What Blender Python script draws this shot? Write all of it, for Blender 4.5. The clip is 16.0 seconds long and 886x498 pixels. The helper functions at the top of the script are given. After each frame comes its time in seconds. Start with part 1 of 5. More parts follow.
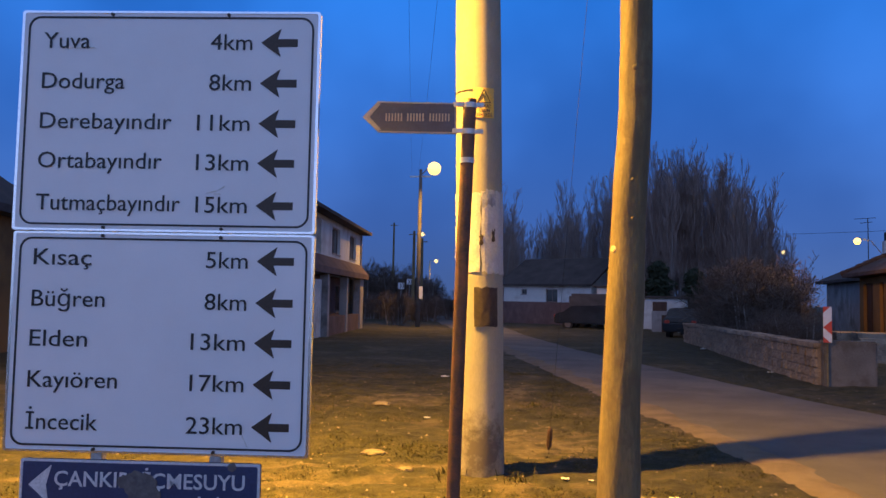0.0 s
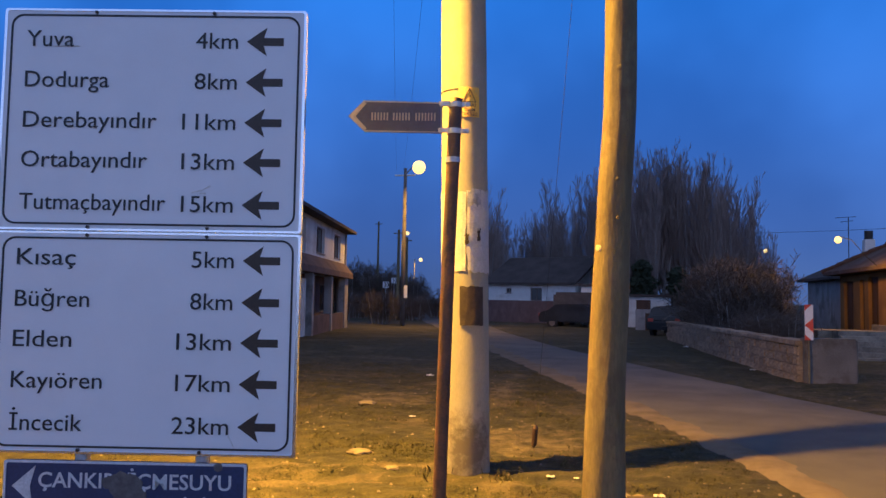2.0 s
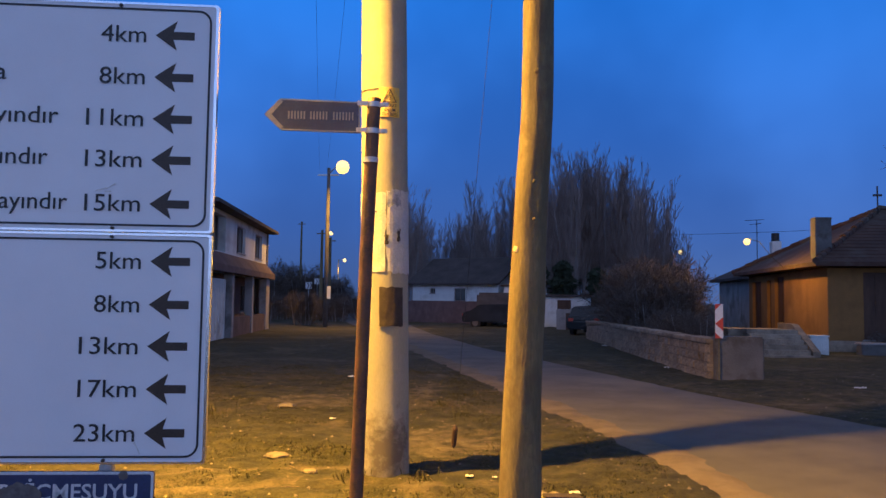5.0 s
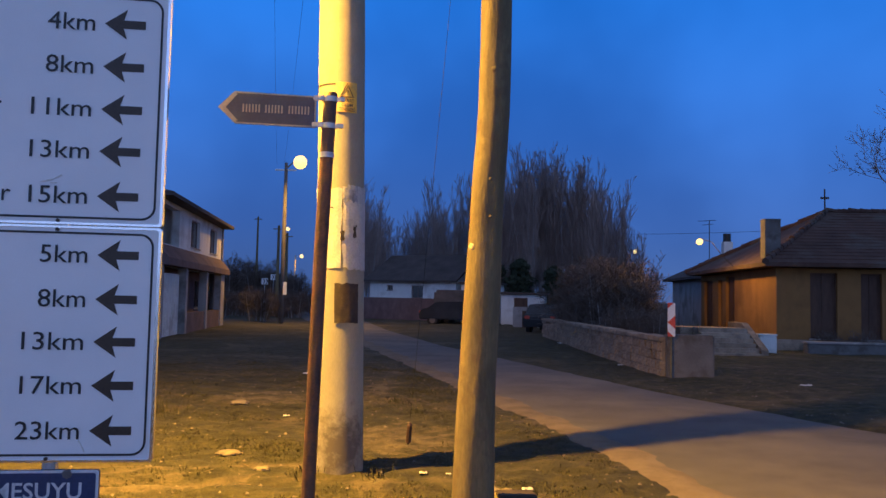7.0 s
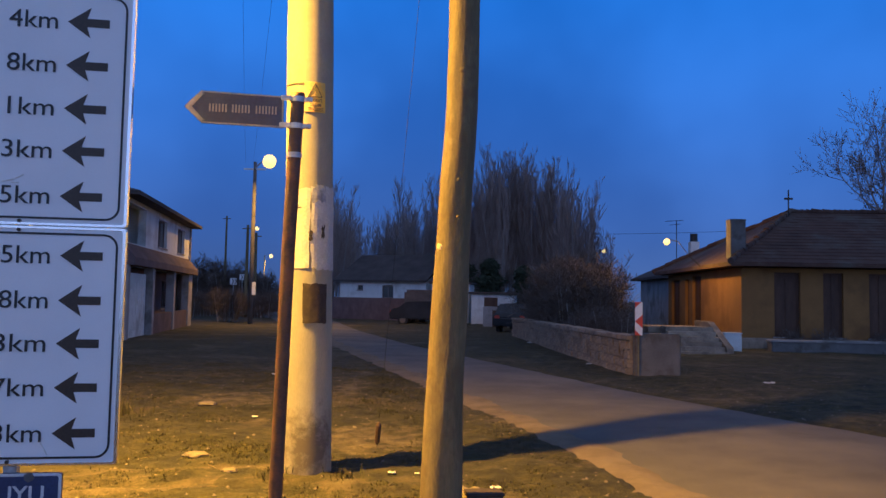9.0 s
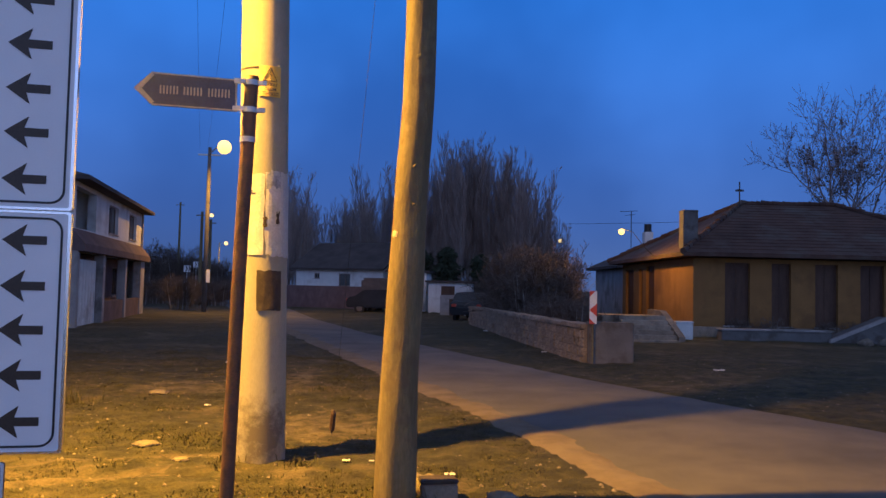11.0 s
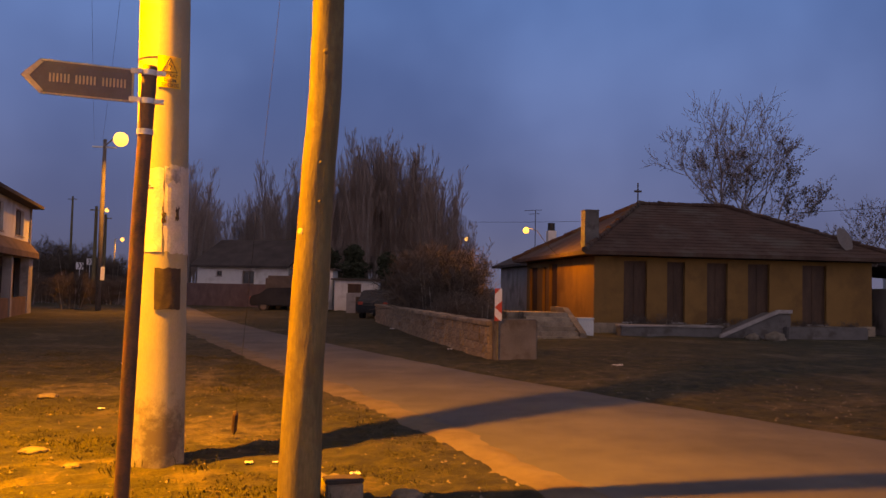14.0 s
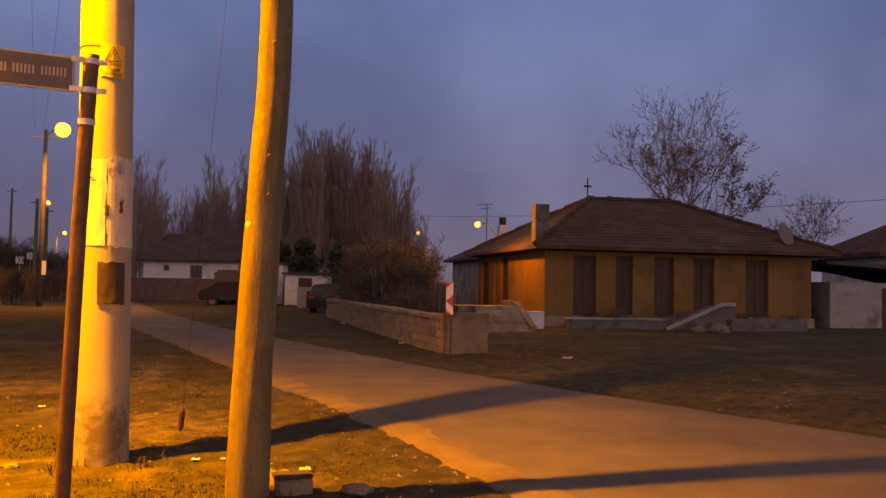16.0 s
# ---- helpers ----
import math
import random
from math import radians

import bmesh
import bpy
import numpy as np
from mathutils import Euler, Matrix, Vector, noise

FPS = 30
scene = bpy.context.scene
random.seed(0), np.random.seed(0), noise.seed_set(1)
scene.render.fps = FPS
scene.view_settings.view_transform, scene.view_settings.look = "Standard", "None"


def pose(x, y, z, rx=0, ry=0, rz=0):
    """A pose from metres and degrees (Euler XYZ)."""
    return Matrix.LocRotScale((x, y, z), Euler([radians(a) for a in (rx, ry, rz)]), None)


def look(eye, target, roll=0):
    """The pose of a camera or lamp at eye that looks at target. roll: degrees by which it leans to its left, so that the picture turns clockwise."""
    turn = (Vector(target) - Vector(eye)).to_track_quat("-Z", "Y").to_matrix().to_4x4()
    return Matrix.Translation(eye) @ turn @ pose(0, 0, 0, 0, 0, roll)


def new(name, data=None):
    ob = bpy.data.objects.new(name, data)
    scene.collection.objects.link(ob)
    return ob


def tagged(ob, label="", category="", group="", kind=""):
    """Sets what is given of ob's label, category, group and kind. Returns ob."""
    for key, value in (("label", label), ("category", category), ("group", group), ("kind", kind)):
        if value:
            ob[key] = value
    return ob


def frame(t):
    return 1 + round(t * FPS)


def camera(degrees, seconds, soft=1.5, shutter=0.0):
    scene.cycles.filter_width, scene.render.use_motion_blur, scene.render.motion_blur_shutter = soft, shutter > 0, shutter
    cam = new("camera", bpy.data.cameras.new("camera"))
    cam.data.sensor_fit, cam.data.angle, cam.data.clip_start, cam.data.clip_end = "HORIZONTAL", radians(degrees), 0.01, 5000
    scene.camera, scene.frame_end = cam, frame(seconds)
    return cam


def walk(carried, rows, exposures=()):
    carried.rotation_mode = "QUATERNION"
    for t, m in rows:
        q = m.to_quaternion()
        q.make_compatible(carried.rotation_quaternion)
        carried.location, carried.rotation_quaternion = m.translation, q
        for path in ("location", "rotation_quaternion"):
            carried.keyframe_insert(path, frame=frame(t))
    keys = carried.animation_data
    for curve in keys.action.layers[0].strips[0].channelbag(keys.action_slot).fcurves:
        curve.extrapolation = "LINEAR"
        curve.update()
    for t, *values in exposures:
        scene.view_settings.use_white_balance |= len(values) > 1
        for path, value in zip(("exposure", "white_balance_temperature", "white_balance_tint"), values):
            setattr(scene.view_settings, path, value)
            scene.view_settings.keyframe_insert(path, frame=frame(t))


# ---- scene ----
cam = camera(58.5, 16.0, soft=1.5)

# seconds, place, yaw, pitch, roll
PATH = [
    (0, -0.049, -0.010, 1.599, 10.76, 3.64, -1.09),
    (0.5, -0.052, -0.012, 1.599, 10.07, 3.66, -1.02),
    (1, -0.057, -0.015, 1.601, 9.95, 4.07, -0.91),
    (1.5, -0.060, -0.017, 1.596, 9.79, 3.78, -0.98),
    (2, -0.057, -0.021, 1.601, 9.64, 3.57, -0.97),
    (2.5, -0.050, -0.016, 1.601, 8.79, 3.47, -0.90),
    (3, -0.047, -0.007, 1.601, 7.69, 3.70, -0.80),
    (3.5, -0.041, -0.003, 1.604, 6.87, 3.71, -0.86),
    (4, -0.030, -0.005, 1.604, 5.97, 3.69, -0.78),
    (6.5, -0.001, -0.001, 1.602, 1.83, 3.66, -1.11),
    (7, 0.003, 0.004, 1.602, 1.14, 3.54, -1.18),
    (7.5, 0.006, -0.004, 1.602, 0.50, 3.64, -1.17),
    (8, 0.012, -0.012, 1.604, 0.00, 3.60, -1.15),
    (8.5, 0.014, -0.016, 1.601, -0.62, 3.70, -1.02),
    (9, 0.022, -0.020, 1.605, -0.99, 3.56, -1.05),
    (11.5, 0.036, -0.002, 1.595, -5.03, 2.75, -1.26),
    (12, 0.037, 0.001, 1.598, -6.02, 2.79, -1.24),
    (12.5, 0.041, 0.005, 1.600, -7.30, 2.75, -1.30),
    (13, 0.039, 0.011, 1.603, -8.46, 2.64, -1.28),
    (13.5, 0.040, 0.008, 1.603, -9.68, 2.76, -1.31),
    (14, 0.040, 0.003, 1.598, -10.82, 2.78, -1.19),
    (14.5, 0.045, 0.005, 1.597, -11.92, 2.51, -1.17),
    (15, 0.047, 0.009, 1.597, -12.89, 2.32, -1.02),
    (15.5, 0.050, 0.009, 1.599, -13.88, 2.47, -0.95),
    (16, 0.051, 0.006, 1.597, -14.31, 2.42, -1.08),
]


def stance(x, y, z, yaw, pitch, roll):
    a, b = radians(yaw), radians(pitch)
    way = Vector((-math.sin(a) * math.cos(b), math.cos(a) * math.cos(b), math.sin(b)))
    eye = Vector((x, y, z))
    return look(eye, eye + way, -roll)


walk(cam, [(t, stance(*r)) for t, *r in PATH], exposures=[
    (0.0, 0.12, 4760, 9), (9.0, 0.05, 4600, 7), (11.3, 0.05, 4900, 11), (12.5, 0.05, 5750, 17),
    (13.5, 0.09, 7700, 27), (14.5, 0.15, 10500, 36), (16.0, 0.21, 12900, 43)])

# ---- dusk sky ----
world = bpy.data.worlds.new("dusk")
scene.world = world
world.use_nodes = True


def node(tree, kind, **inputs):
    n = tree.nodes.new(kind)
    for k, v in inputs.items():
        n.inputs[k.replace("_", " ")].default_value = v
    return n


def ramp(tree, source, stops, interpolation="LINEAR"):
    n = tree.nodes.new("ShaderNodeValToRGB")
    n.color_ramp.interpolation = interpolation
    el = n.color_ramp.elements
    while len(el) < len(stops):
        el.new(0.5)
    for e, (p, c) in zip(el, stops):
        e.position = p
        e.color = (*c, 1)
    tree.links.new(source, n.inputs[0])
    return n


wt = world.node_tree
bg = wt.nodes["Background"]
co = wt.nodes.new("ShaderNodeTexCoord")
sep = wt.nodes.new("ShaderNodeSeparateXYZ")
wt.links.new(co.outputs["Generated"], sep.inputs[0])
tall = ramp(wt, sep.outputs["Z"], [
    (0.0, (0.10, 0.13, 0.235)), (0.09, (0.084, 0.14, 0.325)), (0.20, (0.068, 0.148, 0.39)), (0.36, (0.052, 0.160, 0.46)), (0.5, (0.11, 0.13, 0.21)), (1.0, (0.145, 0.135, 0.155))])
cloud = node(wt, "ShaderNodeTexNoise", Scale=2.2, Detail=4.0, Roughness=0.5)
wt.links.new(co.outputs["Generated"], cloud.inputs["Vector"])
cl = ramp(wt, cloud.outputs["Fac"], [(0.33, (0.76, 0.77, 0.80)), (0.68, (1.36, 1.32, 1.24))], "EASE")
mul = wt.nodes.new("ShaderNodeMixRGB")
mul.blend_type = "MULTIPLY"
mul.inputs[0].default_value = 1
wt.links.new(tall.outputs[0], mul.inputs[1])
wt.links.new(cl.outputs[0], mul.inputs[2])
# afterglow in the west, behind the camera
west = node(wt, "ShaderNodeMapRange", From_Min=0.1, From_Max=-0.9, To_Min=0.0, To_Max=1.0)
wt.links.new(sep.outputs["Y"], west.inputs["Value"])
glow = wt.nodes.new("ShaderNodeMixRGB")
glow.blend_type = "ADD"
glow.inputs[2].default_value = (0.50, 0.47, 0.50, 1)
low = ramp(wt, sep.outputs["Z"], [(0.0, (1, 1, 1)), (0.12, (1, 1, 1)), (0.45, (0.42, 0.42, 0.42)), (1.0, (0.2, 0.2, 0.2))])
dim = wt.nodes.new("ShaderNodeMath")
dim.operation = "MULTIPLY"
wt.links.new(west.outputs[0], dim.inputs[0])
wt.links.new(low.outputs[0], dim.inputs[1])
wt.links.new(dim.outputs[0], glow.inputs[0])
wt.links.new(mul.outputs[0], glow.inputs[1])
wt.links.new(glow.outputs[0], bg.inputs[0])
bg.inputs[1].default_value = 1.0


def lamp(place, watts, colour, size, name="street_light", spread=148):
    d = bpy.data.lights.new(name, "AREA")  # a luminaire that shines downwards
    d.shape, d.size = "DISK", size * 2
    d.energy, d.color, d.spread = watts, colour, radians(spread)
    o = new(name, d)
    o.location = place
    return o


SODIUM = (1.0, 0.405, 0.002)
LAMP = Vector((-3.5, 5.78, 6.4))
lamp(LAMP, 3150, SODIUM, 0.10, spread=152)
FAR_LAMPS = [  # head, pole base, watts
    ((-8.6, 42.0, 8.75), (-9.78, 43.9), 700),
    ((-20.2, 92.8, 9.4), (-20.9, 93.2), 250),
    ((-25.4, 127.5, 7.9), (-26.5, 127.8), 200),
    ((19.6, 88.0, 7.2), (18.6, 88.4), 150),
]
for head, base, watts in FAR_LAMPS:
    lamp((head[0], head[1], head[2] - 0.25), watts, SODIUM, 0.12)
HOUSE_LAMP = Vector((8.79, 29.0, 3.84))  # a bare bulb that shines all round
bulb_light = bpy.data.lights.new("house_light", "POINT")
bulb_light.energy, bulb_light.color, bulb_light.shadow_soft_size = 480, SODIUM, 0.13
new("house_light", bulb_light).location = HOUSE_LAMP


# ---- materials ----
def material(name, dark, light, scale=6.0, rough=0.8, bump=0.0, fine=60.0, metal=0.0, stain=None, stain_scale=1.2,
             stretch=(1, 1, 1), random=0.0, emit=None, grain_mix=0.7):
    m = bpy.data.materials.new(name)
    m.use_nodes = True
    t = m.node_tree
    b = t.nodes["Principled BSDF"]
    b.inputs["Roughness"].default_value = rough
    b.inputs["Metallic"].default_value = metal
    co = t.nodes.new("ShaderNodeTexCoord")
    mp = t.nodes.new("ShaderNodeMapping")
    mp.inputs["Scale"].default_value = stretch
    t.links.new(co.outputs["Object"], mp.inputs[0])
    n1 = node(t, "ShaderNodeTexNoise", Scale=scale, Detail=6.0, Roughness=0.6)
    t.links.new(mp.outputs[0], n1.inputs["Vector"])
    col = ramp(t, n1.outputs["Fac"], [(0.32, dark), (0.68, light)])
    out = col.outputs[0]
    n2 = node(t, "ShaderNodeTexNoise", Scale=fine, Detail=3.0, Roughness=0.6)
    t.links.new(mp.outputs[0], n2.inputs["Vector"])
    grain = ramp(t, n2.outputs["Fac"], [(0.3, (0.75, 0.75, 0.75)), (0.7, (1.2, 1.2, 1.2))])
    mx = t.nodes.new("ShaderNodeMixRGB")
    mx.blend_type = "MULTIPLY"
    mx.inputs[0].default_value = grain_mix
    t.links.new(out, mx.inputs[1])
    t.links.new(grain.outputs[0], mx.inputs[2])
    out = mx.outputs[0]
    if stain:
        n3 = node(t, "ShaderNodeTexNoise", Scale=stain_scale, Detail=5.0, Roughness=0.65)
        t.links.new(co.outputs["Object"], n3.inputs["Vector"])
        f = ramp(t, n3.outputs["Fac"], [(0.5, (0, 0, 0)), (0.66, (1, 1, 1))])
        m3 = t.nodes.new("ShaderNodeMixRGB")
        t.links.new(f.outputs[0], m3.inputs[0])
        t.links.new(out, m3.inputs[1])
        m3.inputs[2].default_value = (*stain, 1)
        out = m3.outputs[0]
    if random:
        oi = t.nodes.new("ShaderNodeObjectInfo")
        rr = ramp(t, oi.outputs["Random"], [(0, (1 - random,) * 3), (1, (1 + random,) * 3)])
        m4 = t.nodes.new("ShaderNodeMixRGB")
        m4.blend_type = "MULTIPLY"
        m4.inputs[0].default_value = 1
        t.links.new(out, m4.inputs[1])
        t.links.new(rr.outputs[0], m4.inputs[2])
        out = m4.outputs[0]
    t.links.new(out, b.inputs["Base Color"])
    if bump:
        bp = node(t, "ShaderNodeBump", Strength=min(1.0, bump), Distance=0.02)
        ad = t.nodes.new("ShaderNodeMath")
        t.links.new(n1.outputs["Fac"], ad.inputs[0])
        t.links.new(n2.outputs["Fac"], ad.inputs[1])
        t.links.new(ad.outputs[0], bp.inputs["Height"])
        t.links.new(bp.outputs[0], b.inputs["Normal"])
    if emit:
        b.inputs["Emission Color"].default_value = (*emit[0], 1)
        b.inputs["Emission Strength"].default_value = emit[1]
    return m


def plain(name, c, rough=0.6, metal=0.0):
    d = tuple(v * 0.85 for v in c)
    return material(name, d, c, 9.0, rough, 0.05, 80.0, metal)


def blade_material(name, dark, light):
    """Blades that differ one by one, in patches of greener and drier growth."""
    m = bpy.data.materials.new(name)
    m.use_nodes = True
    t = m.node_tree
    b = t.nodes["Principled BSDF"]
    b.inputs["Roughness"].default_value = 0.9
    co = t.nodes.new("ShaderNodeTexCoord")
    n = node(t, "ShaderNodeTexNoise", Scale=1.6, Detail=4.0, Roughness=0.6)
    t.links.new(co.outputs["Object"], n.inputs["Vector"])
    g = t.nodes.new("ShaderNodeNewGeometry")
    mx = t.nodes.new("ShaderNodeMath")
    mx.operation = "MULTIPLY_ADD"
    t.links.new(g.outputs["Random Per Island"], mx.inputs[0])
    mx.inputs[1].default_value = 0.55
    ad = t.nodes.new("ShaderNodeMath")
    ad.operation = "SUBTRACT"
    t.links.new(n.outputs["Fac"], ad.inputs[0])
    ad.inputs[1].default_value = 0.27
    t.links.new(ad.outputs[0], mx.inputs[2])
    col = ramp(t, mx.outputs[0], [(0.1, dark), (0.55, tuple((a + c) / 2 * 0.8 for a, c in zip(dark, light))), (0.95, light)])
    t.links.new(col.outputs[0], b.inputs["Base Color"])
    return m


M = {}
M["concrete"] = material("pole concrete", (0.26, 0.25, 0.19), (0.34, 0.325, 0.25), 2.0, 0.85, 0.06, 90, stain=(0.25, 0.235, 0.175), stain_scale=1.1, stretch=(1, 1, 0.3), grain_mix=0.35)
M["wood"] = material("pole wood", (0.10, 0.082, 0.038), (0.175, 0.145, 0.072), 8.0, 0.8, 0.35, 60, stain=(0.11, 0.085, 0.045), stain_scale=5.5, stretch=(1, 1, 0.22))
M["knot"] = material("knot wood", (0.45, 0.36, 0.2), (0.6, 0.5, 0.3), 20, 0.8, 0.3)
M["rust"] = material("rusty pipe paint", (0.05, 0.028, 0.018), (0.10, 0.06, 0.04), 7.0, 0.6, 0.2, 80, stain=(0.14, 0.065, 0.03), stain_scale=5)
M["galv"] = material("galvanised steel", (0.42, 0.43, 0.45), (0.6, 0.61, 0.62), 12.0, 0.45, 0.05, 60, metal=0.6)
M["sign_white"] = material("white sheeting", (0.78, 0.78, 0.80), (0.84, 0.84, 0.86), 2.0, 0.32, 0.0, 140, grain_mix=0.08)
M["sign_edge"] = material("bright bare sheet edge", (0.86, 0.86, 0.87), (0.95, 0.95, 0.95), 8.0, 0.22, 0.0, 60, metal=1.0, grain_mix=0.15)
M["black"] = plain("black lettering", (0.022, 0.02, 0.022), 0.45)
M["brown"] = plain("arrow brown black", (0.05, 0.034, 0.022), 0.45)
M["blue_sign"] = material("blue sign paint", (0.025, 0.035, 0.10), (0.035, 0.05, 0.13), 6, 0.45, 0.05)
M["letter_white"] = plain("white lettering", (0.68, 0.68, 0.7), 0.5)
M["worn_white"] = plain("worn white paint", (0.26, 0.265, 0.30), 0.5)
M["mud"] = material("grey blotch", (0.10, 0.09, 0.09), (0.17, 0.155, 0.15), 20, 0.9, 0.3)
M["plaque"] = material("dark street plate", (0.018, 0.030, 0.09), (0.028, 0.045, 0.125), 8, 0.6, 0.05)
M["yellow"] = material("yellow warning plate", (0.62, 0.40, 0.02), (0.75, 0.5, 0.03), 8, 0.45, 0.05, stain=(0.55, 0.40, 0.10), stain_scale=9)
M["paper"] = material("weathered paper", (0.40, 0.40, 0.385), (0.54, 0.535, 0.52), 5, 0.7, 0.08, 50, stain=(0.42, 0.41, 0.40), stain_scale=7)
M["paper_grey"] = material("printed grey paper", (0.16, 0.17, 0.19), (0.42, 0.43, 0.45), 14, 0.6, 0.1, 50)
M["tape"] = material("black sheet", (0.025, 0.018, 0.013), (0.05, 0.036, 0.026), 14, 0.75, 0.15, 60)
M["asphalt"] = material("worn asphalt", (0.075, 0.071, 0.068), (0.122, 0.114, 0.107), 0.9, 0.85, 0.35, 90, stain=(0.14, 0.13, 0.115), stain_scale=0.35)
M["sand"] = material("pale road sand", (0.10, 0.078, 0.052), (0.18, 0.145, 0.10), 2.2, 0.95, 0.5, 70, stain=(0.17, 0.14, 0.10), stain_scale=1.6)
M["wire"] = plain("cable black", (0.02, 0.02, 0.02), 0.6)
M["bark"] = material("grey bark", (0.20, 0.18, 0.17), (0.36, 0.33, 0.31), 3, 0.9, 0.3, 30, stretch=(1, 1, 0.2))
M["twig"] = material("bare twigs", (0.19, 0.145, 0.125), (0.32, 0.255, 0.225), 1.0, 0.9)
M["brush"] = material("brown brushwood", (0.065, 0.05, 0.04), (0.14, 0.11, 0.09), 1.0, 0.9)
M["dryleaf"] = material("dry leaves", (0.05, 0.04, 0.03), (0.11, 0.08, 0.05), 2, 0.9)
M["evergreen"] = material("dark evergreen", (0.015, 0.025, 0.012), (0.04, 0.05, 0.025), 2, 0.9)
M["plaster_white"] = material("white plaster", (0.60, 0.60, 0.58), (0.74, 0.74, 0.72), 0.8, 0.9, 0.2, 30, stain=(0.45, 0.43, 0.40), stain_scale=0.7)
M["plaster_grey"] = material("grey plaster", (0.28, 0.255, 0.245), (0.40, 0.37, 0.35), 0.8, 0.9, 0.2, 30, stain=(0.18, 0.165, 0.15), stain_scale=0.9)
M["render_grey"] = material("grey cement render", (0.10, 0.095, 0.09), (0.16, 0.15, 0.145), 1.5, 0.9, 0.3, 40, stain=(0.08, 0.07, 0.06), stain_scale=2)
M["ochre"] = material("ochre plaster", (0.20, 0.105, 0.029), (0.255, 0.136, 0.039), 0.9, 0.9, 0.2, 30, stain=(0.165, 0.086, 0.026), stain_scale=0.8)
M["brownwood"] = material("brown timber", (0.05, 0.024, 0.012), (0.09, 0.046, 0.024), 4, 0.7, 0.3, 40, stretch=(1, 1, 0.2))
M["tile"] = material("old roof tile", (0.05, 0.026, 0.018), (0.095, 0.052, 0.036), 1.2, 0.9, 0.3, 12, stain=(0.09, 0.075, 0.06), stain_scale=0.6)
M["darkroof"] = material("dark roof", (0.045, 0.036, 0.034), (0.085, 0.068, 0.062), 1.0, 0.9, 0.3, 12)
M["stone"] = material("garden wall stone", (0.22, 0.17, 0.12), (0.36, 0.29, 0.21), 2.5, 0.95, 0.6, 25, stain=(0.16, 0.13, 0.10), stain_scale=2.0, random=0.2)
M["mortar"] = material("mortar", (0.17, 0.135, 0.10), (0.26, 0.21, 0.155), 4, 0.95, 0.4, 40)
M["plum"] = material("plum brown render", (0.09, 0.06, 0.06), (0.15, 0.105, 0.10), 1.5, 0.9, 0.2, 30)
M["glass"] = material("window glass", (0.02, 0.022, 0.028), (0.03, 0.032, 0.038), 2, 0.08)
M["frame"] = plain("window frame", (0.16, 0.13, 0.11), 0.6)
M["carpaint"] = material("dark car paint", (0.02, 0.022, 0.028), (0.03, 0.032, 0.038), 2, 0.25)
M["tarp"] = material("dark tarpaulin", (0.05, 0.045, 0.045), (0.09, 0.08, 0.08), 3, 0.8, 0.4, 20)
M["rubber"] = plain("tyre rubber", (0.02, 0.02, 0.02), 0.9)
M["red"] = plain("red sheeting", (0.5, 0.05, 0.02), 0.4)
M["hill"] = material("far hill", (0.045, 0.05, 0.05), (0.075, 0.075, 0.07), 0.03, 0.95, 0, 0.3)
M["grass"] = blade_material("dry grass", (0.018, 0.021, 0.005), (0.095, 0.085, 0.025))
M["dry_straw"] = material("dry straw", (0.11, 0.085, 0.042), (0.24, 0.19, 0.10), 8, 0.8)
M["rock"] = material("pale stone", (0.12, 0.10, 0.075), (0.22, 0.19, 0.145), 6, 0.9, 0.5, 40)
M["litter"] = plain("white litter and sign glints", (0.75, 0.74, 0.7), 0.7)
M["bulb"] = material("lit lamp glass", (0.9, 0.7, 0.4), (1, 0.8, 0.5), 2, 0.4, emit=((1.0, 0.52, 0.07), 2.6))
M["bulb_far"] = material("lit far lamp glass", (0.9, 0.7, 0.4), (1, 0.8, 0.5), 2, 0.4, emit=((1.0, 0.56, 0.12), 2.0))


# bare strips of the verge: slope and height of a line y(x), half width, from x, to x
BARE = ((0.45, 8.36, 0.10, -9.0, -1.3), (0.62, 8.02, 0.20, -9.0, -1.75))
# bare worn patches: middle and half sizes
WORN = ((-0.58, 9.1, 0.75, 1.15), (-0.72, 6.85, 0.30, 0.28), (-1.35, 14.0, 0.30, 1.3), (-3.0, 12.2, 0.8, 0.9), (0.5, 6.5, 0.35, 0.35))


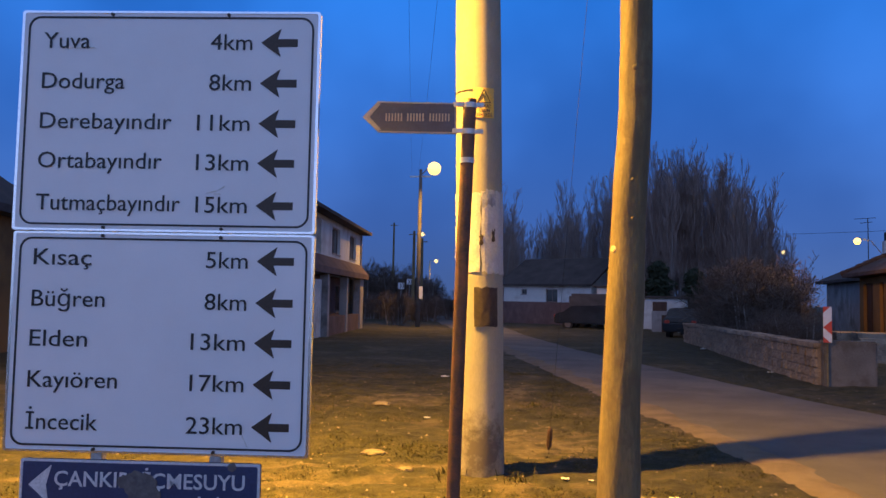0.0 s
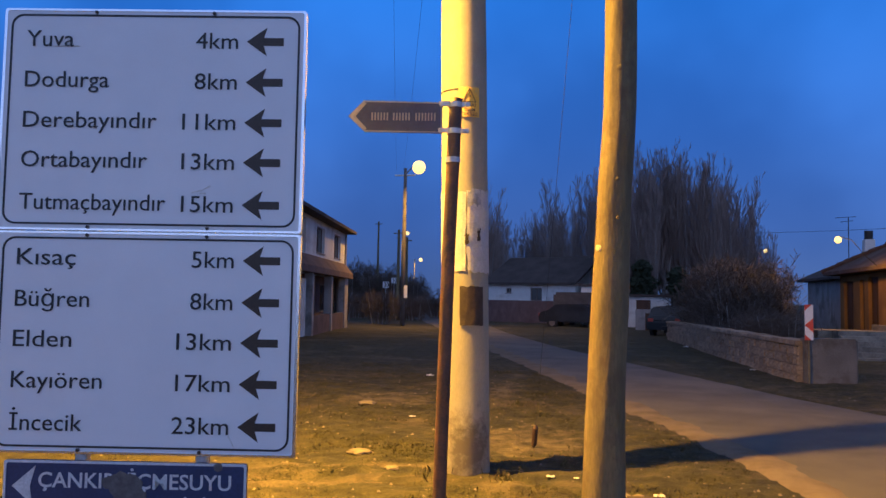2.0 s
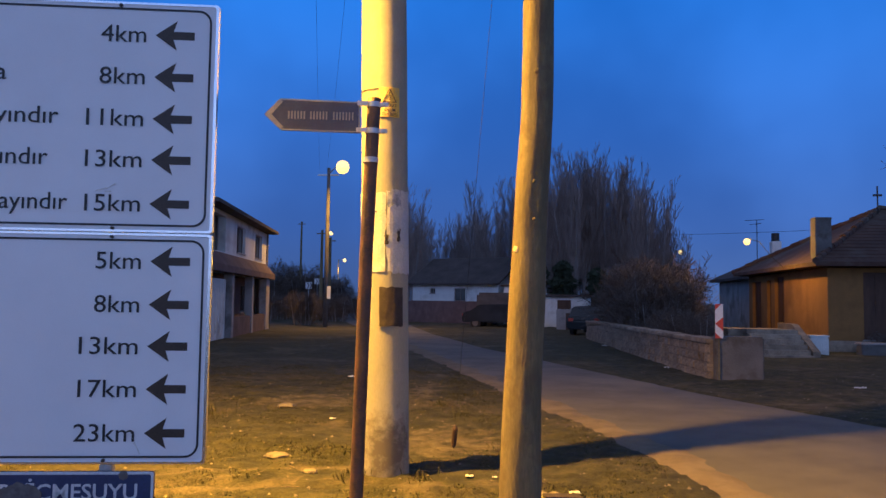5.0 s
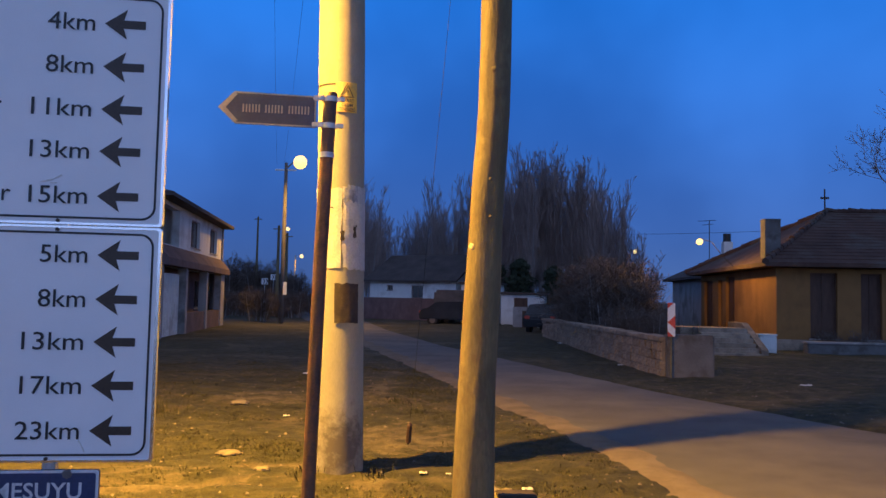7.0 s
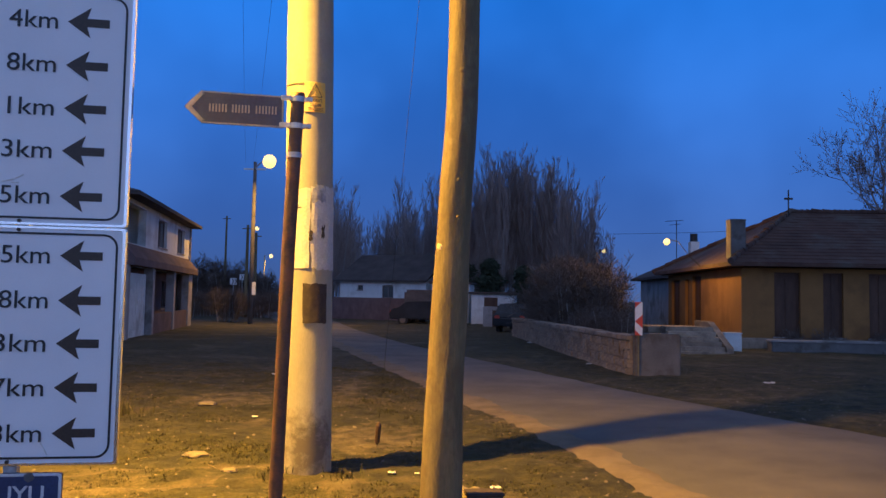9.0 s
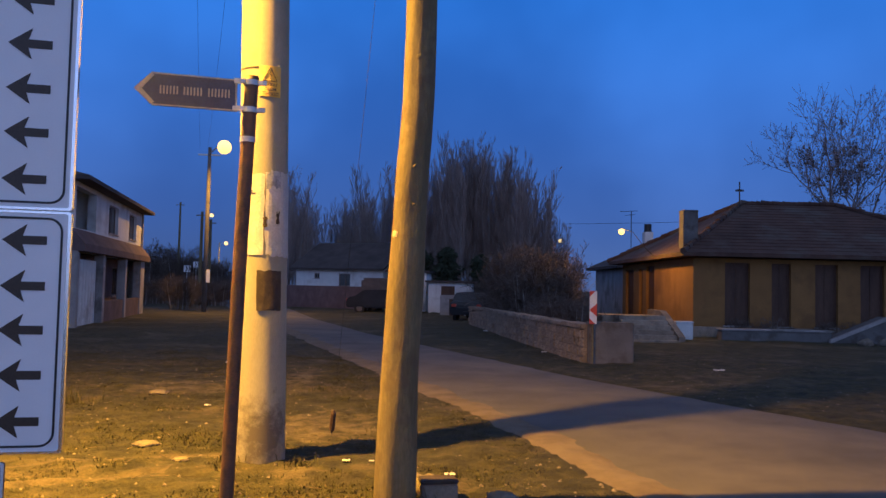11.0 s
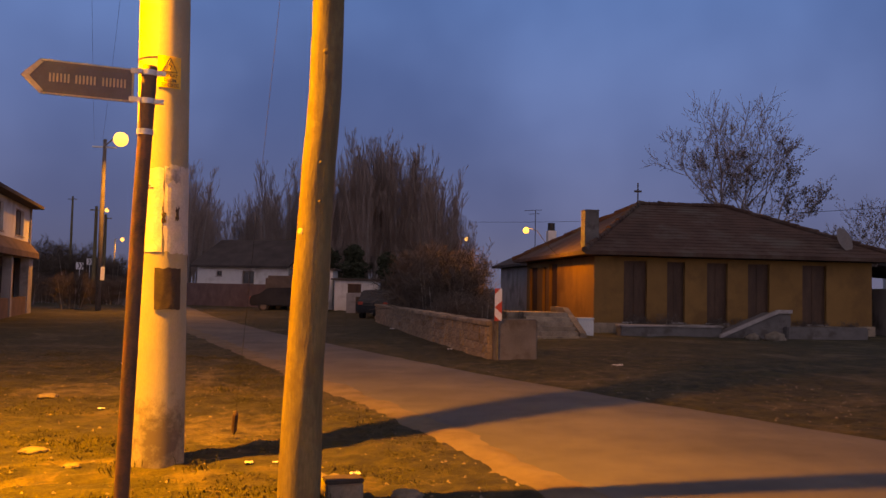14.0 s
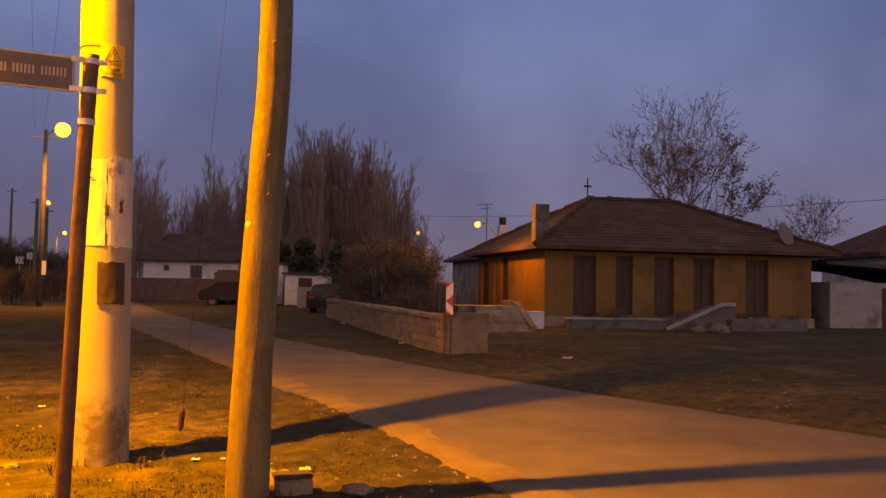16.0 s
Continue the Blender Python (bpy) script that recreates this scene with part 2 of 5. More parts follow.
def soil_material():
    m = bpy.data.materials.new("trodden soil and grass")
    m.use_nodes = True
    t = m.node_tree
    b = t.nodes["Principled BSDF"]
    b.inputs["Roughness"].default_value = 0.95
    co = t.nodes.new("ShaderNodeTexCoord")
    big = node(t, "ShaderNodeTexNoise", Scale=0.55, Detail=5.0, Roughness=0.6)
    mid = node(t, "ShaderNodeTexNoise", Scale=3.5, Detail=6.0, Roughness=0.65)
    fine = node(t, "ShaderNodeTexNoise", Scale=38.0, Detail=4.0, Roughness=0.7)
    for n in (big, mid, fine):
        t.links.new(co.outputs["Object"], n.inputs["Vector"])
    grass = ramp(t, mid.outputs["Fac"], [(0.34, (0.014, 0.014, 0.004)), (0.5, (0.036, 0.034, 0.009)), (0.66, (0.068, 0.060, 0.017))])
    bare = ramp(t, mid.outputs["Fac"], [(0.3, (0.036, 0.030, 0.013)), (0.68, (0.14, 0.115, 0.06))])
    where = ramp(t, big.outputs["Fac"], [(0.52, (0, 0, 0)), (0.66, (1, 1, 1))])
    # pale worn wheel tracks across the verge: bands round slanting lines
    sx = t.nodes.new("ShaderNodeSeparateXYZ")
    t.links.new(co.outputs["Object"], sx.inputs[0])

    def calc(op, a, b):
        n = t.nodes.new("ShaderNodeMath")
        n.operation = op
        for i, v in enumerate((a, b)):
            if isinstance(v, (int, float)):
                n.inputs[i].default_value = v
            else:
                t.links.new(v, n.inputs[i])
        return n.outputs[0]
    wob = calc("MULTIPLY", calc("SUBTRACT", mid.outputs["Fac"], 0.5), 0.5)
    tracks = None
    for slope, at, wide, x0, x1 in BARE:
        off = calc("ABSOLUTE", calc("ADD", calc("SUBTRACT", sx.outputs["Y"], calc("ADD", calc("MULTIPLY", sx.outputs["X"], slope), at)), wob), 0)
        band = calc("MULTIPLY", calc("SUBTRACT", 1.25, calc("DIVIDE", off, wide)), calc("MULTIPLY", calc("GREATER_THAN", sx.outputs["X"], x0), calc("LESS_THAN", calc("ADD", sx.outputs["X"], wob), x1)))
        tracks = band if tracks is None else calc("MAXIMUM", tracks, band)
    for cx, cy, rx, ry in WORN:
        u = calc("DIVIDE", calc("SUBTRACT", sx.outputs["X"], cx), rx)
        v = calc("DIVIDE", calc("SUBTRACT", sx.outputs["Y"], cy), ry)
        near = calc("SUBTRACT", 1.1, calc("ADD", calc("MULTIPLY", u, u), calc("MULTIPLY", v, v)))
        tracks = calc("MAXIMUM", tracks, calc("ADD", near, calc("MULTIPLY", wob, 7.0)))
    tracks = calc("MAXIMUM", tracks, 0.0)
    wh = t.nodes.new("ShaderNodeMath")
    wh.operation = "MAXIMUM"
    wh.use_clamp = True
    t.links.new(where.outputs[0], wh.inputs[0])
    t.links.new(tracks, wh.inputs[1])
    mx = t.nodes.new("ShaderNodeMixRGB")
    t.links.new(wh.outputs[0], mx.inputs[0])
    t.links.new(grass.outputs[0], mx.inputs[1])
    t.links.new(bare.outputs[0], mx.inputs[2])
    grain = ramp(t, fine.outputs["Fac"], [(0.3, (0.55, 0.55, 0.55)), (0.7, (1.4, 1.4, 1.4))])
    m2 = t.nodes.new("ShaderNodeMixRGB")
    m2.blend_type = "MULTIPLY"
    m2.inputs[0].default_value = 0.85
    t.links.new(mx.outputs[0], m2.inputs[1])
    t.links.new(grain.outputs[0], m2.inputs[2])
    t.links.new(m2.outputs[0], b.inputs["Base Color"])
    ad = t.nodes.new("ShaderNodeMath")
    t.links.new(mid.outputs["Fac"], ad.inputs[0])
    t.links.new(fine.outputs["Fac"], ad.inputs[1])
    bp = node(t, "ShaderNodeBump", Strength=0.9, Distance=0.04)
    t.links.new(ad.outputs[0], bp.inputs["Height"])
    t.links.new(bp.outputs[0], b.inputs["Normal"])
    return m


M["soil"] = soil_material()


def damp_foot(m):
    """A dark mottled damp patch on the foot of the pole."""
    t = m.node_tree
    p = t.nodes["Principled BSDF"]
    old = p.inputs["Base Color"].links[0].from_socket
    co = t.nodes.new("ShaderNodeTexCoord")
    gr = t.nodes.new("ShaderNodeVectorMath")
    gr.operation = "DISTANCE"
    gr.inputs[1].default_value = (0.05, -0.21, 0.22)
    sc = t.nodes.new("ShaderNodeMapping")
    t.links.new(co.outputs["Object"], sc.inputs[0])
    t.links.new(sc.outputs[0], gr.inputs[0])
    nz = node(t, "ShaderNodeTexNoise", Scale=9.0, Detail=6.0, Roughness=0.7)
    t.links.new(co.outputs["Object"], nz.inputs["Vector"])
    ad = t.nodes.new("ShaderNodeMath")
    ad.operation = "ADD"
    t.links.new(gr.outputs["Value"], ad.inputs[0])
    t.links.new(nz.outputs["Fac"], ad.inputs[1])
    f = ramp(t, ad.outputs[0], [(0.60, (0.85, 0.85, 0.85)), (0.92, (0, 0, 0))])
    mx = t.nodes.new("ShaderNodeMixRGB")
    t.links.new(f.outputs[0], mx.inputs[0])
    t.links.new(old, mx.inputs[1])
    mx.inputs[2].default_value = (0.085, 0.07, 0.055, 1)
    t.links.new(mx.outputs[0], p.inputs["Base Color"])


damp_foot(M["concrete"])


# ---- mesh helpers ----
def mesh_object(name, bm, mat, smooth=False):
    me = bpy.data.meshes.new(name)
    bm.normal_update()
    bm.to_mesh(me)
    bm.free()
    me.materials.append(mat)
    if smooth:
        for p in me.polygons:
            p.use_smooth = True
    return new(name, me)


def part(name, bm, mat, parent, label="", smooth=False):
    o = mesh_object(name, bm, mat, smooth)
    o.parent = parent
    if label:
        o["label"] = label
    return o


def thing(name, place, label, category, turn=0, group="", kind=""):
    o = new(name)
    o.empty_display_size = 0.1
    o.matrix_basis = pose(*place, 0, 0, turn)
    return tagged(o, label, category, group, kind)


def box(bm, x0, x1, y0, y1, z0, z1, bevel=0.0):
    v = [bm.verts.new((x, y, z)) for z in (z0, z1) for x, y in ((x0, y0), (x1, y0), (x1, y1), (x0, y1))]
    fs = [bm.faces.new([v[i] for i in q]) for q in ((3, 2, 1, 0), (4, 5, 6, 7), (0, 1, 5, 4), (1, 2, 6, 5), (2, 3, 7, 6), (3, 0, 4, 7))]
    if bevel:
        edges = {e for f in fs for e in f.edges}
        bmesh.ops.bevel(bm, geom=list(edges), offset=bevel, segments=2, affect="EDGES", clamp_overlap=True)
    return bm


def boxed(*a, **k):
    return box(bmesh.new(), *a, **k)


def tube(bm, pts, radii, sides=12, caps=True):
    pts = [Vector(p) for p in pts]
    rings = []
    for i, p in enumerate(pts):
        d = (pts[min(i + 1, len(pts) - 1)] - pts[max(i - 1, 0)]).normalized()
        a = d.orthogonal().normalized() if abs(d.z) < 0.9 else Vector((1, 0, 0)) - d * d.x
        a.normalize()
        b = d.cross(a)
        r = radii[i] if hasattr(radii, "__len__") else radii
        rings.append([bm.verts.new(p + (a * math.cos(2 * math.pi * k / sides) + b * math.sin(2 * math.pi * k / sides)) * r) for k in range(sides)])
    for r0, r1 in zip(rings, rings[1:]):
        for k in range(sides):
            bm.faces.new((r0[k], r0[(k + 1) % sides], r1[(k + 1) % sides], r1[k]))
    if caps:
        bm.faces.new(rings[0][::-1])
        bm.faces.new(rings[-1])
    return bm


def tubed(pts, radii, sides=12):
    return tube(bmesh.new(), pts, radii, sides)


def prism(bm, outline, y0, y1):
    """An outline in x, z given depth in y."""
    a = [bm.verts.new((x, y0, z)) for x, z in outline]
    b = [bm.verts.new((x, y1, z)) for x, z in outline]
    n = len(a)
    bm.faces.new(a)
    bm.faces.new(b[::-1])
    for i in range(n):
        bm.faces.new((a[i], b[i], b[(i + 1) % n], a[(i + 1) % n]))
    bmesh.ops.recalc_face_normals(bm, faces=bm.faces[:])
    return bm


def prismed(outline, y0, y1):
    return prism(bmesh.new(), outline, y0, y1)


def rounded(x0, x1, z0, z1, r, n=6):
    out = []
    for cx, cz, a in ((x1 - r, z1 - r, 0), (x0 + r, z1 - r, 90), (x0 + r, z0 + r, 180), (x1 - r, z0 + r, 270)):
        for i in range(n + 1):
            q = radians(a + 90 * i / n)
            out.append((cx + r * math.cos(q), cz + r * math.sin(q)))
    return out


def ring(bm, outer, inner, y0, y1):
    n = len(outer)
    v = [[bm.verts.new((x, y, z)) for x, z in o] for y in (y0, y1) for o in (outer, inner)]
    for i in range(n):
        j = (i + 1) % n
        bm.faces.new((v[0][i], v[0][j], v[1][j], v[1][i]))
        bm.faces.new((v[2][i], v[3][i], v[3][j], v[2][j]))
        bm.faces.new((v[0][i], v[2][i], v[2][j], v[0][j]))
        bm.faces.new((v[1][i], v[1][j], v[3][j], v[3][i]))
    bmesh.ops.recalc_face_normals(bm, faces=bm.faces[:])
    return bm


def lettering(name, words, x, z, height, parent, mat, y=-0.004, align="LEFT", widen=1.0, label="", thick=0.0, fit=0.0):
    """Raised words; height is that of a capital letter. They face -y."""
    cu = bpy.data.curves.new(name, "FONT")
    cu.body = words
    cu.align_x = "LEFT"
    cu.extrude = 0.002
    cu.offset = thick
    cu.resolution_u = 3
    tmp = new("tmp", cu)
    bpy.context.view_layer.update()
    me = bpy.data.meshes.new_from_object(tmp.evaluated_get(bpy.context.evaluated_depsgraph_get()))
    bpy.data.objects.remove(tmp)
    k = height / 0.729
    xs = [v.co.x for v in me.vertices]
    lo, hi = min(xs), max(xs)
    kx = fit / (hi - lo) if fit else k * widen
    shift = {"LEFT": lo, "RIGHT": hi, "CENTER": (lo + hi) / 2}[align]
    for v in me.vertices:
        a, b, c = v.co
        v.co = ((a - shift) * kx, -c * 0.5, b * k)
    me.materials.append(mat)
    o = new(name, me)
    o.location = (x, y, z)
    o.parent = parent
    if label:
        o["label"] = label
    return o


# ---- ground and road ----
ROAD_Y = (-400, -60, -10, 0, 4, 6, 8.2, 11.2, 14.3, 18.6, 27.2, 38, 55, 75, 110, 150, 220, 320)
ROAD_L = (60, 12, 4.2, 3.2, 2.6, 2.07, 1.65, 0.95, 0.05, -1.0, -3.3, -6.2, -10.8, -16.5, -28, -42, -68, -108)
ROAD_R = (72, 24, 13, 9.3, 8.4, 7.7, 6.6, 5.15, 3.8, 2.35, -0.5, -3.2, -6.6, -12, -23, -37, -63, -103)


def road_edges(y):
    return np.interp(y, ROAD_Y, ROAD_L), np.interp(y, ROAD_Y, ROAD_R)


def relief(x, y):
    a, b = road_edges(y)
    off = max(a - x, x - b)
    if off < -0.25:
        return -0.07
    h = 0.05 * noise.noise((x * 0.5, y * 0.5, 0)) + 0.03 * noise.noise((x * 1.7, y * 1.7, 3)) + 0.026 * noise.noise((x * 5, y * 5, 7)) + 0.013 * noise.noise((x * 14, y * 14, 9))
    if x > b:
        h += 0.10 * min(1.0, max(0.0, (x - b) / 5))
    # worn ruts that cross the verge
    for c in (6.75, 7.45):
        h -= 0.03 * math.exp(-((y - c - 0.09 * (x + 2)) / 0.13) ** 2) * (1 if x < -1.4 else 0)
    return h * min(1.0, max(0.15, (off + 0.25) / 0.8)) - (0.03 if off < 0.0 else 0.0)


def steps(lo, hi, fine, far):
    out, v, s = [], lo, fine
    out = list(np.arange(lo, hi + 1e-6, fine))
    while out[-1] < far:
        s *= 1.22
        out.append(out[-1] + s)
    s = fine
    while out[0] > -far:
        s *= 1.22
        out.insert(0, out[0] - s)
    return out


def build_ground():
    xs, ys = steps(-6.5, 9, 0.085, 1500), steps(4.5, 16, 0.085, 1500)
    verts = [(x, y, relief(x, y)) for y in ys for x in xs]
    w = len(xs)
    faces = [(j * w + i, j * w + i + 1, (j + 1) * w + i + 1, (j + 1) * w + i) for j in range(len(ys) - 1) for i in range(w - 1)]
    me = bpy.data.meshes.new("ground")
    me.from_pydata(verts, [], faces)
    me.materials.append(M["soil"])
    for p in me.polygons:
        p.use_smooth = True
    tagged(new("ground", me), "dry trodden grass and bare soil beside the road", "ground", kind="structure")


def build_road():
    ys = [-400, -200, -100, -60, -30, -15] + list(np.arange(-8, 60, 0.4)) + list(np.arange(60, 320, 4))
    verts, faces = [], []
    n = 16
    for y in ys:
        a, b = road_edges(y)
        for i in range(n + 1):
            u = i / n
            x = a + (b - a) * u
            if i in (0, n) and abs(y) < 80:
                x += 0.16 * noise.noise((y * 1.3, i, 0)) + 0.07 * noise.noise((y * 5, i, 2))
            edge = min(u, 1 - u)
            verts.append((x, y, 0.035 * (1 - (2 * u - 1) ** 2) + 0.006 * noise.noise((x, y, 4)) - (0.035 if edge < 0.01 else 0)))
    w = n + 1
    for j in range(len(ys) - 1):
        for i in range(n):
            faces.append((j * w + i, j * w + i + 1, (j + 1) * w + i + 1, (j + 1) * w + i))
    me = bpy.data.meshes.new("road")
    me.from_pydata(verts, [], faces)
    me.materials.append(M["asphalt"])
    for p in me.polygons:
        p.use_smooth = True
    tagged(new("road", me), "worn grey asphalt village road with crumbled edges", "road", kind="structure")


build_ground()
build_road()


# ---- direction sign ----
def direction_sign():
    s = thing("direction_sign", (-1.5, 3.78, 0), "white two-panel village direction sign on steel posts", "road sign", 8.6)
    for x in (-1.02, -0.41):
        part("post", boxed(x - 0.03, x + 0.03, 0.03, 0.09, -0.4, 2.95, bevel=0.006), M["galv"], s, "square steel post")
    rows = [
        (1.918, 3.060, -1.494, 0.064, [("Yuva", "4km", 2.865, .217, 0.245), ("Dodurga", "8km", 2.653, .217, 0.435), ("Derebayındır", "11km", 2.443, .273, 0.69),
                                      ("Ortabayındır", "13km", 2.238, .270, 0.648), ("Tutmaçbayındır", "15km", 2.020, .264, 0.75)], -1.379, -0.284),
        (0.800, 1.906, -1.482, 0.064, [("Kısaç", "5km", 1.738, .213, 0.30), ("Büğren", "8km", 1.527, .213, 0.378), ("Elden", "13km", 1.325, .276, 0.297),
                                      ("Kayıören", "17km", 1.119, .274, 0.46), ("İncecik", "23km", 0.908, .285, 0.368)], -1.374, -0.269),
    ]
    for z0, z1, x0, x1, names, left, right in rows:
        p = part("panel", prismed(rounded(x0, x1, z0, z1, 0.012, 2), 0.0, 0.024), M["sign_white"], s, "white reflective sign panel")
        bm = bmesh.new()
        ring(bm, rounded(x0 - 0.004, x1 + 0.004, z0 - 0.003, z1 + 0.003, 0.014, 3), rounded(x0 + 0.010, x1 - 0.010, z0 + 0.008, z1 - 0.008, 0.012, 3), -0.004, 0.03)
        part("rim", bm, M["sign_edge"], p, "bright folded metal rim")
        bm = bmesh.new()
        ring(bm, rounded(x0 + 0.030, x1 - 0.030, z0 + 0.026, z1 - 0.026, 0.065, 7), rounded(x0 + 0.040, x1 - 0.040, z0 + 0.036, z1 - 0.036, 0.056, 7), -0.003, 0.001)
        part("border_line", bm, M["black"], p, "black border line")
        for town, km, z, kw, wide in names:
            lettering("place_name", town, left, z, 0.088, p, M["black"], fit=wide)
            lettering("distance", km, right, z - 0.004, 0.088, p, M["black"], align="RIGHT", fit=kw)
            c, tip = z + 0.035, right + 0.045
            outline = [(tip, c), (tip + 0.104, c + 0.074), (tip + 0.087, c + 0.020), (tip + 0.190, c + 0.020), (tip + 0.190, c - 0.020), (tip + 0.087, c - 0.020), (tip + 0.104, c - 0.074)]
            bm = bmesh.new()
            prism(bm, [outline[0], outline[1], outline[2], outline[5], outline[6]], -0.003, 0.001)
            prism(bm, [outline[2], outline[3], outline[4], outline[5]], -0.0034, 0.001)
            part("arrow", bm, M["brown"], p, "black arrow pointing left")
        for x in (-1.02, -0.41):
            for z in (z0 + 0.015, z1 - 0.016):
                part("bolt", tubed([(x, 0.0, z), (x, -0.012, z)], 0.009, 8), M["brown"], p)
    # white slivers that paint glints of reflected light on the sheeting
    for x, z, w, a in ((-0.47, 2.12, 0.03, 12), (-0.42, 2.14, 0.022, 25), (-0.44, 2.11, 0.018, 0), (-1.17, 2.866, 0.07, 0), (-0.26, 0.88, 0.02, -55), (-0.245, 0.85, 0.02, -60)):
        c, si = math.cos(radians(a)) * w, math.sin(radians(a)) * w
        part("glint", prismed([(x - c, z - si), (x + c, z + si), (x + c * 0.8, z + si + 0.006), (x - c * 0.7, z - si + 0.005)], -0.0045, 0.0), M["litter"], s, "white sliver painted as a glint on the sheeting")
    return s


def water_sign():
    s = thing("water_plant_sign", (-1.5, 3.775, 0), "dark blue sign with white letters under the direction sign", "road sign", 8.6)
    p = part("panel", prismed(rounded(-1.385, -0.168, 0.40, 0.762, 0.012, 3), 0.0, 0.02), M["blue_sign"], s)
    bm = bmesh.new()
    ring(bm, rounded(-1.385, -0.168, 0.40, 0.762, 0.012, 3), rounded(-1.372, -0.181, 0.413, 0.749, 0.01, 3), -0.003, 0.0)
    part("border_line", bm, M["letter_white"], p, "thin white border")
    part("arrow", prismed([(-1.34, 0.635), (-1.225, 0.735), (-1.25, 0.635), (-1.235, 0.545)], -0.003, 0.001), M["letter_white"], p, "white arrowhead")
    lettering("wording", "ÇANKIRI İÇMESUYU", -1.208, 0.632, 0.077, p, M["letter_white"], fit=0.965, thick=0.012)
    lettering("wording", "ARITMA TESİSİ", -1.075, 0.498, 0.077, p, M["letter_white"], fit=0.72, thick=0.012)
    for x, z, r in ((-0.80, 0.655, 0.06), (-0.75, 0.64, 0.065), (-0.86, 0.66, 0.03), (-0.72, 0.59, 0.055), (-0.78, 0.55, 0.06), (-0.70, 0.54, 0.04), (-0.31, 0.745, 0.022)):
        pts = [(x + r * (1 + 0.2 * noise.noise((k * 1.3, x * 9, z * 9))) * math.cos(k * math.pi / 8), z + r * (1 + 0.2 * noise.noise((k, x * 7, z * 5))) * math.sin(k * math.pi / 8)) for k in range(16)]
        part("blotch", prismed(pts, -0.005 - 0.06 * r, 0.0), M["mud"], p, "grey dried blotch over the letters")


direction_sign()
water_sign()


# ---- street name plate on its pipe ----
def street_sign():
    s = thing("street_name_sign", (-0.93, 5.12, 0), "dark arrow-shaped street name plate clamped to a rusty pipe", "road sign")
    lean = [(0.0, 0.0, -0.4), (0.0, 0.0, 0.2), (0.037, 0, 1.9), (0.068, 0, 2.83), (0.072, 0, 2.93)]
    part("pole", tubed(lean, 0.044, 20), M["rust"], s, "dark brown rusty steel pipe", smooth=True)
    a = part("plate", prismed([(-0.661, 2.823), (-0.553, 2.928), (-0.018, 2.900), (-0.016, 2.694), (-0.548, 2.716)], -0.028, -0.012), M["plaque"], s, "dark purple-grey plate with a white outline")
    o = [(-0.661, 2.823), (-0.553, 2.928), (-0.018, 2.900), (-0.016, 2.694), (-0.548, 2.716)]
    c = (-0.30, 2.812)
    inner = [(c[0] + (x - c[0]) * 0.968, c[1] + (z - c[1]) * 0.91) for x, z in o]
    inner[0] = (-0.632, 2.823)
    ring_bm = bmesh.new()
    ring(ring_bm, o, inner, -0.031, -0.027)
    part("border_line", ring_bm, M["worn_white"], a, "white outline")
    tip = bmesh.new()
    prism(tip, [(-0.656, 2.823), (-0.560, 2.918), (-0.535, 2.910), (-0.612, 2.822), (-0.530, 2.735), (-0.553, 2.727)], -0.032, -0.027)
    part("chevron_mark", tip, M["worn_white"], a, "white pointed end")
    x = -0.50
    for w in (0.135, 0.14, 0.15):
        n = int(w / 0.021)
        for k in range(n):
            z = 2.792 - 0.03 * (x + k * 0.021 + 0.5)
            part("letter_bar", boxed(x + k * 0.021, x + k * 0.021 + 0.010, -0.031, -0.027, z, z + 0.052), M["worn_white"], a)
        x += w + 0.014
    for z in (2.887, 2.71, 2.518):
        x0 = 0.037 + (z - 1.9) * 0.031
        cl = part("clamp", tubed([(x0, 0, z - 0.017), (x0, 0, z + 0.017)], 0.05, 18), M["galv"], s, "galvanised pipe clamp")
        if z > 2.6:
            part("clamp_lug", boxed(x0 + 0.03, x0 + 0.10, -0.02, 0.0, z - 0.015, z + 0.015, bevel=0.003), M["galv"], cl)
            part("clamp_lug", boxed(x0 - 0.10, x0 - 0.03, -0.05, -0.03, z - 0.013, z + 0.017, bevel=0.003), M["galv"], cl)
            part("clamp_bolt", tubed([(x0 + 0.075, -0.03, z), (x0 + 0.075, 0.012, z)], 0.008, 8), M["galv"], cl)


street_sign()


# ---- concrete pole with its lamp, plate and posters ----
CP = Vector((-1.058, 7.36, 0))


def pole_axis(z):
    return Vector((-0.0205 * z, 0, z))


def pole_radius(z):
    return 0.219 - 0.0006 * z - 0.008 * max(0.0, z - 4)


